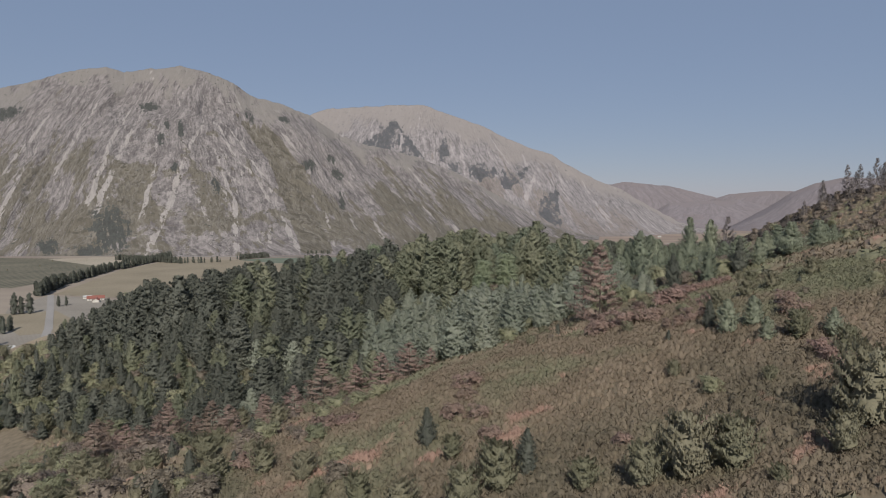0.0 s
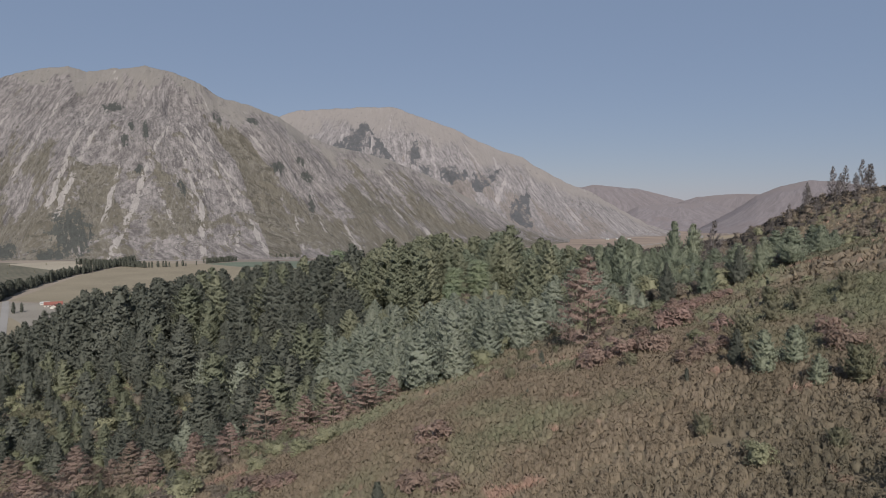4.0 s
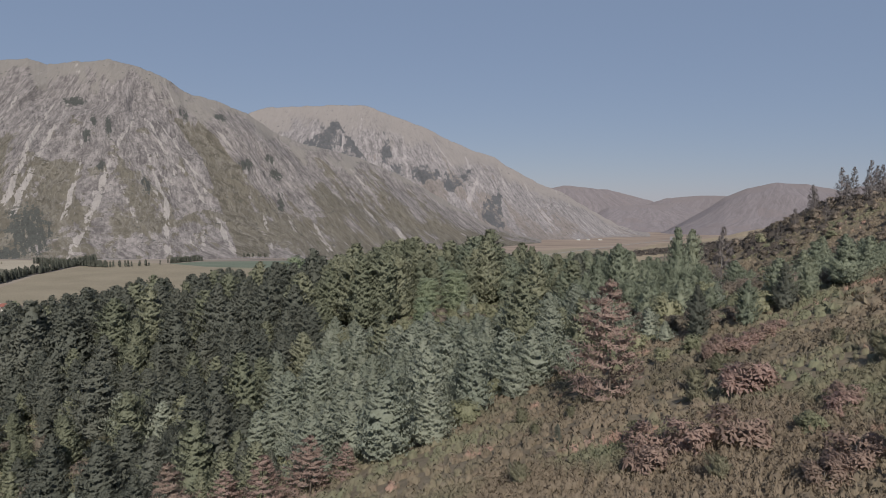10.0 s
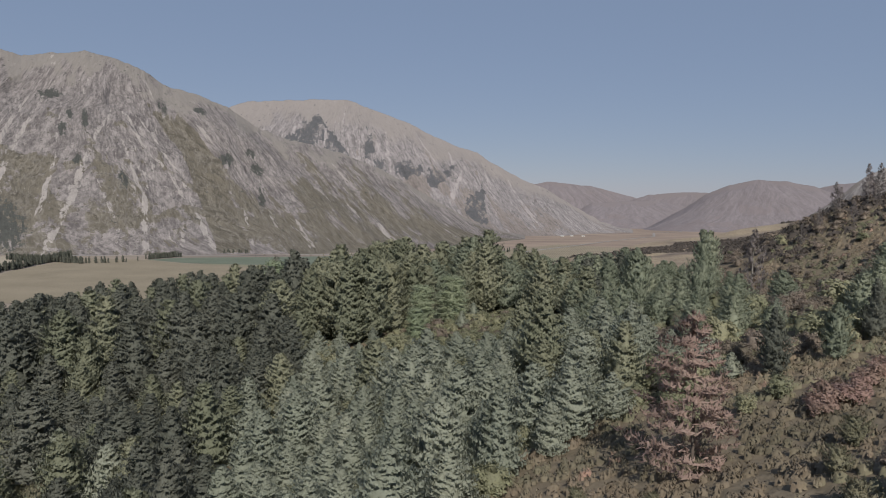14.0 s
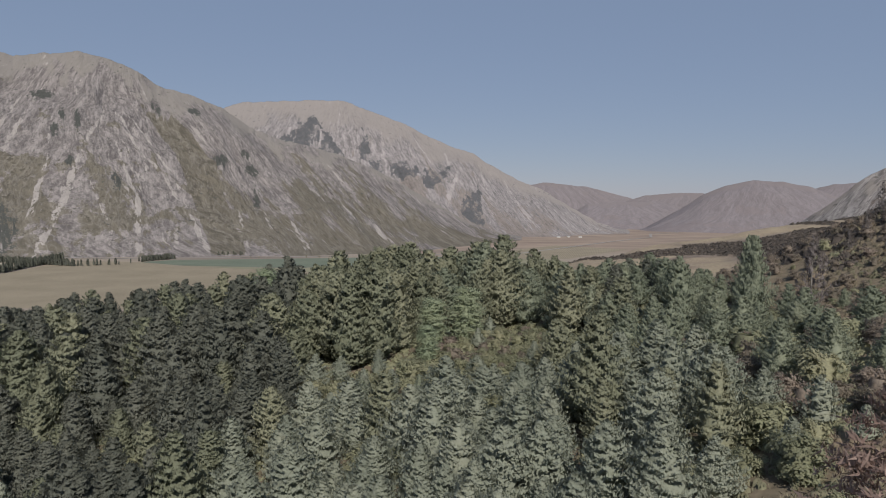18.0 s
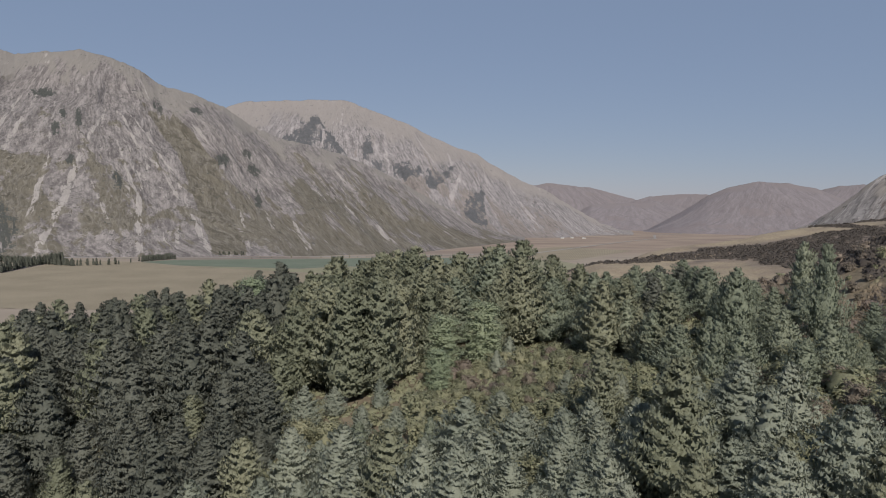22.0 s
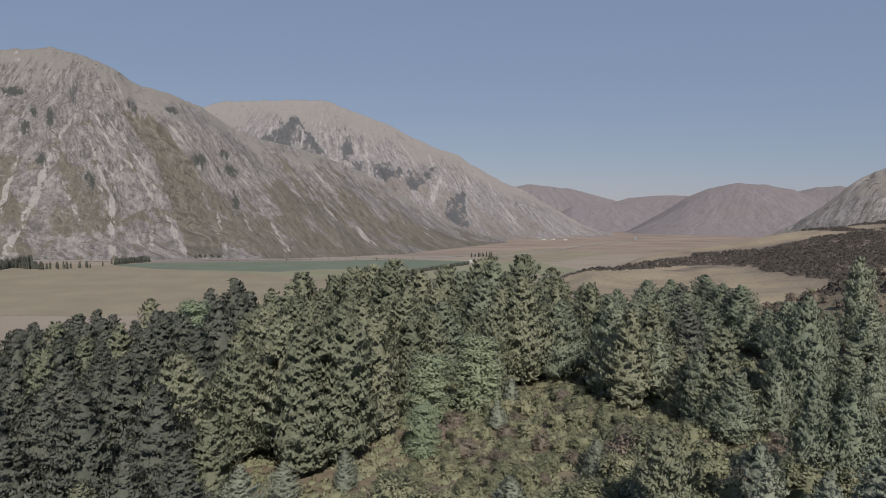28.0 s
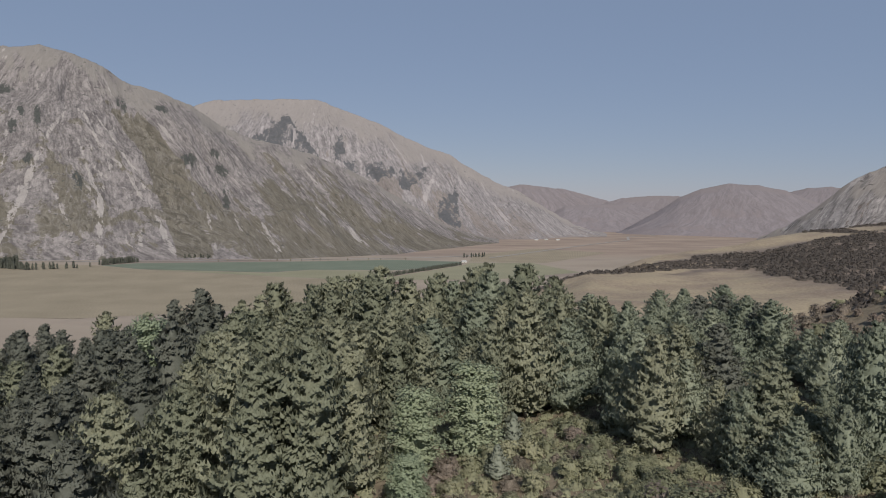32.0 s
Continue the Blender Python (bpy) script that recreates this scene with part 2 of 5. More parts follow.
def mountain_material(name, rock_a, rock_b, scree, tussock, bush, crest, haze_mix=0.0):
    """Bare mountain side: chutes and stripes run down the fall line, which the mesh carries as an attribute, over rocky speckle."""
    m, nt, b = nodes_of(name, 0.95)
    fall, loose, shift = nt.nodes.new("ShaderNodeAttribute"), nt.nodes.new("ShaderNodeTexNoise"), nt.nodes.new("ShaderNodeVectorMath")
    fall.attribute_name = "fall"
    place = nt.nodes.new("ShaderNodeTexCoord")
    nt.links.new(place.outputs["Object"], loose.inputs[0])
    loose.inputs["Scale"].default_value, loose.inputs["Detail"].default_value = 0.016, 5.0
    shift.operation = "MULTIPLY_ADD"
    shift.inputs[1].default_value = (0.06, 0.14, 0)
    nt.links.new(loose.outputs["Color"], shift.inputs[0])
    nt.links.new(fall.outputs["Vector"], shift.inputs[2])

    def streaks(across, down, detail, rough=0.6, bend=0.3, at=0.0):
        mp, n = nt.nodes.new("ShaderNodeMapping"), nt.nodes.new("ShaderNodeTexNoise")
        mp.inputs["Scale"].default_value, mp.inputs["Location"].default_value = (across, down, 1), (at, at, at)
        n.inputs["Scale"].default_value, n.inputs["Detail"].default_value, n.inputs["Roughness"].default_value = 1.0, detail, rough
        n.inputs["Distortion"].default_value = bend
        nt.links.new(shift.outputs[0], mp.inputs[0])
        nt.links.new(mp.outputs[0], n.inputs[0])
        return n.outputs["Fac"]

    def thread(fac, wide):
        """1 along the middle of the noise's range, falling off over wide: thin winding lines."""
        d = calc(nt, "ABSOLUTE", calc(nt, "SUBTRACT", fac, 0.5), 0)
        return ramp(nt, d, (0.0, (1, 1, 1)), (wide, (0, 0, 0)))
    coarse, sharp = streaks(6.5, 0.9, 6, 0.75, 0.1), streaks(17, 3.0, 5, 0.75, 0.1)
    grit, speck = texture(nt, 0.15, 4, rough=0.75), texture(nt, 0.045, 5, rough=0.7)
    grain = calc(nt, "ADD", calc(nt, "MULTIPLY", grit, 0.5), calc(nt, "MULTIPLY", speck, 0.5))
    both = calc(nt, "ADD", calc(nt, "ADD", calc(nt, "MULTIPLY", coarse, 0.40), calc(nt, "MULTIPLY", sharp, 0.30)), calc(nt, "MULTIPLY", grain, 0.30))
    lines = calc(nt, "MAXIMUM", thread(streaks(2.4, 0.34, 4, 0.6, 0.2), 0.020), thread(streaks(6, 1.1, 4, 0.6, 0.2), 0.030))
    rock = ramp(nt, both, (0.44, tuple(v * 0.74 for v in rock_a)), (0.5, tuple((v + w) / 2 for v, w in zip(rock_a, rock_b))), (0.56, tuple(v * 1.28 for v in rock_b)))
    grass = ramp(nt, both, (0.43, tuple(v * 0.78 for v in tussock)), (0.57, tuple(v * 1.25 for v in tussock)))
    stone = ramp(nt, both, (0.43, tuple(v * 0.86 for v in scree)), (0.57, tuple(v * 1.12 for v in scree)))
    dark = ramp(nt, grain, (0.38, tuple(v * 0.75 for v in bush)), (0.62, tuple(v * 1.35 for v in bush)))

    def mask(attr, lo, hi, amount, by):
        v = calc(nt, "ADD", attribute(nt, attr), calc(nt, "MULTIPLY", calc(nt, "SUBTRACT", by, 0.5), amount))
        return ramp(nt, v, (lo, (0, 0, 0)), (hi, (1, 1, 1)))
    def flecks(attr, noise, weight, lo, hi):
        """Crisp elongated flecks, thicker where the attribute is high."""
        v = calc(nt, "ADD", noise, calc(nt, "MULTIPLY", calc(nt, "SUBTRACT", attribute(nt, attr), 0.5), weight))
        return ramp(nt, v, (lo, (0, 0, 0)), (hi, (1, 1, 1)))
    c = mixed(nt, flecks("tussock", streaks(6, 1.6, 7, 0.72, 0.4, 7.0), 0.7, 0.495, 0.515), rock, grass)
    c = mixed(nt, mask("crest", 0.40, 0.62, 1.3, both), c, crest)
    c = mixed(nt, flecks("scree", streaks(9, 1.5, 7, 0.72, 0.3, 3.0), 0.46, 0.545, 0.56), c, stone)
    c = mixed(nt, calc(nt, "MULTIPLY", lines, 0.25), c, stone)
    c = mixed(nt, flecks("tussock", streaks(8, 2.6, 7, 0.75, 0.4, 13.0), 0.12, 0.60, 0.615), c, tuple(0.7 * v for v in tussock))
    c = mixed(nt, mask("bush", 0.47, 0.53, 2.6, grain), c, dark)
    spots = ramp(nt, texture(nt, 0.06, 2, rough=0.5), (0.685, (0, 0, 0)), (0.70, (1, 1, 1)))
    c = mixed(nt, calc(nt, "MULTIPLY", spots, 0.75), c, dark)
    # Haze put into the colour: the pattern is blended towards one flat tone.
    if haze_mix:
        c = mixed(nt, haze_mix, c, tuple((v + w) / 2 for v, w in zip(rock_b, tussock)))
    nt.links.new(c, b.inputs["Base Color"])
    bump(nt, b, both, 1.0, 6.0)
    return m


# ---- mesh helpers ----


def mesh_of(name, verts, faces, material, smooth_faces=False):
    me = bpy.data.meshes.new(name)
    me.from_pydata(verts, [], faces)
    me.materials.append(material)
    if smooth_faces:
        me.polygons.foreach_set("use_smooth", np.ones(len(me.polygons), bool))
    me.update()
    return me


def tri_mesh(name, verts, faces, materials, normals, index=None):
    """Triangles from arrays, with a shading normal for each vertex."""
    me = bpy.data.meshes.new(name)
    verts, faces = np.asarray(verts, np.float32), np.asarray(faces, np.int32)
    me.vertices.add(len(verts))
    me.vertices.foreach_set("co", verts.ravel())
    me.loops.add(faces.size)
    me.loops.foreach_set("vertex_index", faces.ravel())
    me.polygons.add(len(faces))
    me.polygons.foreach_set("loop_start", np.arange(0, faces.size, 3, dtype=np.int32))
    me.polygons.foreach_set("use_smooth", np.ones(len(faces), bool))
    for m in materials:
        me.materials.append(m)
    if index is not None:
        me.polygons.foreach_set("material_index", np.asarray(index, np.int32))
    me.update(calc_edges=True)
    me.normals_split_custom_set_from_vertices(np.asarray(normals, float).tolist())
    return me


def grid_mesh(name, px, py, pz, material, attrs=(), smooth_faces=True):
    """A sheet from three arrays of equal shape (rows, columns), with point attributes."""
    rows, cols = px.shape
    me = bpy.data.meshes.new(name)
    idx = np.arange(rows * cols).reshape(rows, cols)
    quads = np.stack([idx[:-1, :-1], idx[:-1, 1:], idx[1:, 1:], idx[1:, :-1]], -1).reshape(-1, 4)
    me.vertices.add(rows * cols)
    me.vertices.foreach_set("co", np.stack([px, py, pz], -1).astype(np.float32).ravel())
    me.loops.add(quads.size)
    me.loops.foreach_set("vertex_index", quads.astype(np.int32).ravel())
    me.polygons.add(len(quads))
    me.polygons.foreach_set("loop_start", np.arange(0, quads.size, 4, dtype=np.int32))
    me.polygons.foreach_set("use_smooth", np.full(len(quads), smooth_faces))
    me.update(calc_edges=True)
    me.validate()
    for key, values in attrs:
        if np.ndim(values) == 3:
            me.attributes.new(key, "FLOAT_VECTOR", "POINT").data.foreach_set("vector", np.asarray(values, np.float32).ravel())
        else:
            me.attributes.new(key, "FLOAT", "POINT").data.foreach_set("value", np.asarray(values, np.float32).ravel())
    me.materials.append(material)
    return me


def part(name, data, parent, label=""):
    ob = new(name, data)
    ob.parent = parent
    return tagged(ob, label)


# ---- ground sheet ----


def graded(lo, hi, step, far, growth=1.12):
    inner = list(np.arange(lo, hi + step, step))
    a, b, d = inner[-1], inner[0], step
    right, left = [], []
    while a < far:
        d *= growth
        a += d
        right.append(a)
    d = step
    while b > -far:
        d *= growth
        b -= d
        left.append(b)
    return np.array(left[::-1] + inner + right)


gx, gy = np.meshgrid(graded(-170, 330, 2.5, 6200), graded(-20, 560, 2.5, 6200))
gz = ground_z(gx, gy)
g_plain = smooth(60, 25, gz)
g_terrace = smooth(238, 262, gy) * (1 - g_plain)
g_wob = 40 * (fbm(gx / 45, gy / 45, 4, 3) - 0.5)
heath_hill = np.clip(smooth(172, 196, gx + g_wob - 0.10 * (gy - 330)) * smooth(530, 490, gy + g_wob) + smooth(330, 360, gx + 2 * g_wob), 0, 1)
g_line = gy + 0.45 * g_wob - 0.22 * (gx - 150)
g_band = smooth(424, 436, g_line) * smooth(484, 466, g_line) * smooth(0.46, 0.56, fbm(gx / 40, gy / 16, 4, 44))
g_scrub = g_terrace * np.clip(heath_hill + g_band, 0, 1)
tagged(new("ground", grid_mesh("ground", gx, gy, gz, M_GROUND, (
    ("grassland", g_terrace), ("scrub", g_scrub), ("plain", g_plain), ("tussock", smooth(2000, 2350, gy + 6 * g_wob) * g_plain)))),
    "heath hillside falling to a dry tan valley floor", "ground", kind="structure")

# ---- mountains ----


def inside_outline(x, y, outline):
    """1 inside a closed outline of corners."""
    hit = np.zeros(np.shape(x), bool)
    for (ax, ay), (bx, by) in zip(outline, outline[1:] + outline[:1]):
        cross = ((ay > y) != (by > y)) & (x < (bx - ax) * (y - ay) / (by - ay + 1e-9) + ax)
        hit ^= cross
    return hit * 1.0


def mountain(name, skyline, foot, apex, material, label, columns, rows, gully=14.0, buttress=60.0, chutes=(), bushes=(), woods=(), pans=(), seed=1, scree_level=0.0, rough=6.0, calm=90.0,
             fan=(0.35, 8.5, 9.0), top_band=0.10):
    """A range seen from the valley. skyline: bearing, elevation in degrees, distance from the hill; foot: bearing, distance at the valley floor.
    Chutes of scree run along (bearing, share of the way down); bushes and woods are dark growth, pans are grassed slopes; fan: how the fall lines spread from the apex."""
    sb, se, sd = (np.array(v, float) for v in zip(*skyline))
    fb, fd = (np.array(v, float) for v in zip(*foot))
    bearing = np.linspace(sb[0], sb[-1], columns)
    front = np.linspace(0, 1, rows)
    back = np.linspace(-1, 0, rows // 6)[:-1]
    v, b = np.meshgrid(np.concatenate([back, front]), bearing, indexing="ij")
    el, dist, base = np.interp(b, sb, se), np.interp(b, sb, sd), np.interp(b, fb, fd)
    w = np.clip(v, 0, 1)
    top = 151 + dist * np.tan(np.radians(el)) + rough * (fbm(b * 1.7, b * 0 + seed, 5, seed) - 0.5) * 2 * np.exp(-9 * np.abs(v))
    w0, lim_l, lim_r = fan
    off = b - apex
    lim = np.where(off < 0, lim_l, lim_r - 0.35 * lim_r * smooth(8, 15, off - lim_r * w))
    s = np.where(np.abs(off) < lim * (w0 + w), off * w0 / (w0 + w), off - np.sign(off) * lim * w)
    across = np.radians(s) * dist
    bend = 0.5 * (fbm(s * 0.5, w * 2.5, 3, seed + 3) - 0.5)
    butt = fbm(across / 300 + bend, w * 1.3, 3, seed + 11)
    wander = fbm(across / 90, w * 8, 4, seed + 25) - 0.5
    gul = ridged(across / 100 + bend * 2.0 + 1.1 * wander, w * 4.2 + wander, 4, seed + 21)
    rib = fbm(across / 30 + bend * 4 + 1.6 * wander, w * 14, 4, seed + 22)
    crumb = fbm(b * 9, w * 60, 3, seed + 23)
    room = np.clip((dist - base) / 700, 0, 1)
    env = np.sin(np.pi * w ** 0.75) ** 0.8 * room * smooth(0.0, 0.22, w) ** 1.3
    shape = 1 - (1 - w) ** 1.12
    d = dist + (base - dist) * w + np.where(v < 0, -v * 900, 0) - env * (buttress * 2 * (butt - 0.45))
    relief = gully * (gul - 0.5) + 0.8 * gully * (rib - 0.5) + 0.5 * gully * (crumb - 0.5)
    z = top * (1 - shape) + env * relief * np.clip(top / 500, 0.1, 1.2) + env * 0.5 * buttress * (butt - 0.45)
    z = np.where(v < 0, top * (1 + v) ** 1.1, z) - 2.5 * (w >= 1) - 2.5
    x, y = d * np.sin(np.radians(b)), 60 + d * np.cos(np.radians(b))
    quiet = smooth(calm, calm + 4, b - 4 * w)
    scree = 0.26 + 0.30 * (fbm(b * 0.9, w * 5, 3, seed + 8) - 0.5) + 0.34 * (0.45 - gul) * (1 - 0.5 * quiet) - scree_level - 0.10 * quiet
    jit = 0.10 * (fbm(b * 4, w * 26, 3, seed + 77) - 0.5)
    for wide, *line in chutes:
        lb, lw = zip(*line)
        mid = np.interp(w, lw, lb) + 1.2 * wide * (fbm(w * 11, w * 0 + lb[0], 3, seed + 5) - 0.5)
        grown = 1.1 * wide * (0.35 + 0.65 * np.clip((w - lw[0]) / (lw[-1] - lw[0]), 0, 1))
        near = smooth(1.15, 0.55, np.abs(b - mid) / grown + 5 * jit) * smooth(lw[0] - 0.02, lw[0] + 0.05, w) * smooth(lw[-1] + 0.04, lw[-1] - 0.04, w)
        scree = scree + near * (0.40 + 0.6 * (rib - 0.5) + 0.2 * (crumb - 0.5))
    bush = np.zeros_like(b)
    for b0, v0, rb, rv in bushes:
        q = ((b - b0) / rb) ** 2 + ((w - v0) / rv) ** 2
        bush = np.maximum(bush, np.exp(-q * 0.75) * (0.72 + 1.3 * (fbm(b * 6, w * 40, 4, seed + 41) - 0.4)))
    for outline in woods:
        bush = np.maximum(bush, (0.60 + 0.9 * (fbm(b * 3, w * 22, 4, seed + 43) - 0.45)) * inside_outline(b + 8 * jit, w + 1.4 * jit, outline))
    tus = 0.36 + 0.46 * (smooth(0.25, 0.95, w) - 0.4) + 1.0 * (fbm(across / 70 + 3, w * 4, 4, seed + 61) - 0.5) + 0.5 * (gul - 0.45) + 0.16 * quiet + 0.12 * smooth(-22, -30, b) - 0.25 * smooth(0.16, 0.02, w)
    for wide, *line in pans:
        lb, lw = zip(*line)
        inside = smooth(1.05, 0.9, np.abs(b - np.interp(w, lw, lb)) / wide + 2.0 * jit) * smooth(lw[0] - 0.02, lw[0] + 0.04, w + jit) * smooth(lw[-1] + 0.08, lw[-1], w)
        tus, scree = np.maximum(tus, inside), scree - 0.30 * inside
    crest = 0.56 * smooth(top_band * 1.6, top_band * 0.3, w + 0.4 * (fbm(b * 0.7, w * 6, 3, seed + 81) - 0.5)) + 0.10 * smooth(0.6, 0.1, w)
    fall = np.stack([across / 100 + bend * 0.6 + 0.3 * wander, w * (dist - base) / 100, 0 * w], -1)
    me = grid_mesh(name, x, y, z, material, (("fall", fall), ("scree", scree), ("bush", bush), ("tussock", tus), ("crest", crest)))
    return tagged(new(name, me), label, "mountain", kind="structure")


M_ROCK = mountain_material("scree_mountain", (0.113, 0.102, 0.101), (0.173, 0.158, 0.153), (0.251, 0.232, 0.219), (0.102, 0.092, 0.074), (0.050, 0.052, 0.048), (0.170, 0.157, 0.145))
# Grey-brown rock of the farther mountain, with some blue distance haze in its colours.
M_PALEHAZE = mountain_material("hazed_pale_mountain", (0.146, 0.135, 0.136), (0.213, 0.197, 0.196), (0.267, 0.245, 0.240), (0.165, 0.145, 0.135), (0.074, 0.075, 0.079), (0.210, 0.191, 0.180))
# Distant hills: bluish tones, 60% flattened, carry the haze of distance as colour.
M_HAZYROCK = mountain_material("hazed_far_hills", (0.127, 0.116, 0.125), (0.165, 0.152, 0.164), (0.194, 0.179, 0.186), (0.149, 0.128, 0.130), (0.079, 0.078, 0.085), (0.154, 0.137, 0.139), 0.6)
M_CRAG = mountain_material("crag_ridge", (0.128, 0.115, 0.110), (0.234, 0.216, 0.204), (0.338, 0.311, 0.288), (0.110, 0.085, 0.072), (0.058, 0.053, 0.046), (0.194, 0.174, 0.156))

mountain("mountain", [
    (-41, 4.68, 3444), (-37.1, 6.82, 3379), (-33.2, 8.2, 3366), (-31.1, 8.86, 3359), (-29.3, 9.59, 3322), (-27.4, 10.04, 3297), (-26.5, 10.25, 3274),
    (-25.3, 9.93, 3257), (-24, 10.25, 3234), (-22.3, 10.5, 3201), (-21.3, 10.75, 3188), (-19, 10.3, 3163), (-17.3, 9.62, 3129), (-16, 8.76, 3107),
    (-13.8, 8.22, 3041), (-11.3, 7.39, 2977), (-8.7, 5.69, 2927), (-6.9, 5.11, 2909), (-4, 4.48, 2882), (-1.6, 3.82, 2834), (0.8, 2.82, 2787),
    (3.2, 1.58, 2749), (5.7, 0.13, 2720), (8.1, -1.21, 2700), (10.4, -2.1, 2760), (13.2, -2.9, 2900)],
    [(-41, 2350), (-34, 2220), (-23, 2020), (-14.6, 1950), (-4.3, 1940), (0.2, 2014), (4.7, 2116), (9.4, 2470), (13.3, 2860)],
    -18.9, M_ROCK, "steep grey mountain streaked with pale scree chutes", 1100, 340, buttress=110.0,
    chutes=[(0.30, (-18.9, 0.29), (-17.5, 0.47), (-15.6, 0.57), (-13.9, 0.76), (-12.2, 0.97)), (0.22, (-18.2, 0.29), (-16.6, 0.40), (-14.5, 0.62), (-13.3, 0.82)),
            (0.34, (-19.4, 0.28), (-20.7, 0.47), (-22.0, 0.69), (-23.0, 0.82), (-24.1, 0.97)), (0.26, (-19.1, 0.44), (-18.3, 0.59), (-17.6, 0.72), (-17.4, 0.96)),
            (0.22, (-22.8, 0.25), (-23.5, 0.58), (-24.2, 0.76), (-24.8, 0.84)), (0.26, (-23.3, 0.13), (-25.7, 0.49), (-28.0, 0.84)), (0.24, (-25.0, 0.22), (-27.0, 0.56), (-28.3, 0.78)),
            (0.30, (-13.7, 0.62), (-12.8, 0.70), (-12.1, 0.86)), (0.40, (-13.6, 0.22), (-12.7, 0.31), (-12.1, 0.36)), (0.15, (-17.4, 0.04), (-16.6, 0.16)), (0.2, (-14.6, 0.80), (-14.8, 0.94)),
            (0.2, (-20.8, 0.65), (-19.3, 0.88)), (0.26, (-3.6, 0.08), (-0.6, 0.43), (1.9, 0.84)), (0.16, (4.0, 0.05), (6.9, 0.52)), (0.16, (2.7, 0.02), (7.4, 0.34)), (0.13, (-2.1, 0.08), (0.3, 0.37)),
            (0.26, (-4.8, 0.38), (-3.2, 0.53)), (0.22, (-2.3, 0.48), (-0.3, 0.68)), (0.3, (-8.5, 0.62), (-7.3, 0.80)), (0.3, (-6.2, 0.70), (-4.5, 0.95)), (0.3, (-10.2, 0.68), (-9.4, 0.93)),
            (0.22, (-27.0, 0.2), (-30.2, 0.6)), (0.25, (-29.5, 0.15), (-33.5, 0.6)), (0.25, (-31, 0.4), (-34.5, 0.9)), (0.25, (-34, 0.2), (-37.5, 0.6))],
    bushes=[(-23.6, 0.215, 0.8, 0.03), (-22.4, 0.36, 0.25, 0.03), (-22.9, 0.44, 0.25, 0.04), (-22.0, 0.59, 0.3, 0.03), (-21.4, 0.39, 0.22, 0.06), (-26.8, 0.88, 1.5, 0.10), (-28.2, 0.97, 1.4, 0.03),
            (-11.4, 0.41, 0.6, 0.05), (-9.1, 0.38, 0.55, 0.05), (-8.7, 0.58, 0.3, 0.08), (-9.6, 0.29, 0.4, 0.03), (-13.3, 0.13, 0.5, 0.03), (-16.1, 0.17, 0.35, 0.05), (-18.9, 0.66, 0.35, 0.05),
            (-33, 0.2, 1.0, 0.04), (-31, 0.95, 0.8, 0.04)],
    pans=[(1.35, (-16.0, 0.20), (-13.4, 0.42), (-12.2, 0.68), (-10.9, 0.94))], seed=3, calm=-9.0)
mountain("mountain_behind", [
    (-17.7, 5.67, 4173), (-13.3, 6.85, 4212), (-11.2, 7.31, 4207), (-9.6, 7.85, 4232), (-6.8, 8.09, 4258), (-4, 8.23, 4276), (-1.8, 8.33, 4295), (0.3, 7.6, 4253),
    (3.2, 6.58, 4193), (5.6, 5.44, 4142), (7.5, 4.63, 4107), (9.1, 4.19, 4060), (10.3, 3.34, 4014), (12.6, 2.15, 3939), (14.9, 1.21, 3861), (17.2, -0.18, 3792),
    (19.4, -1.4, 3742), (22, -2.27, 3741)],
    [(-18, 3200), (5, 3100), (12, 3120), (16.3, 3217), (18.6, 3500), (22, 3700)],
    -2, M_PALEHAZE, "rounded grey-brown mountain with dark bush patches", 640, 220,
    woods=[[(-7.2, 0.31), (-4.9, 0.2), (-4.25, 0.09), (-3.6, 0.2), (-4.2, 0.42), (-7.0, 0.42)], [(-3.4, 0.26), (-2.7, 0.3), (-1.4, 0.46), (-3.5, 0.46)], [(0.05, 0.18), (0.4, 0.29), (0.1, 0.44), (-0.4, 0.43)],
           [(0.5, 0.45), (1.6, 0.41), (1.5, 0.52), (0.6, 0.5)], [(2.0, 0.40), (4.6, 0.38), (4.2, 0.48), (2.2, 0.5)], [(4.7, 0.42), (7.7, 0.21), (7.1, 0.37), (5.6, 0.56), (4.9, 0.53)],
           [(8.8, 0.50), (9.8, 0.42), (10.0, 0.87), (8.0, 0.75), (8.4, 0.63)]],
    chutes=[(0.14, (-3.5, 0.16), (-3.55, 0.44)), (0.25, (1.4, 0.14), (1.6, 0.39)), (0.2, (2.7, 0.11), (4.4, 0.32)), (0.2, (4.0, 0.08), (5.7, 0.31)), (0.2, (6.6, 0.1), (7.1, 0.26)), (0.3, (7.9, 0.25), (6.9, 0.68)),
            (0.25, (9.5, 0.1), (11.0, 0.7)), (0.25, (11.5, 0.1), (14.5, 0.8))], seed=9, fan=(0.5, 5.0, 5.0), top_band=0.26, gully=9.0)
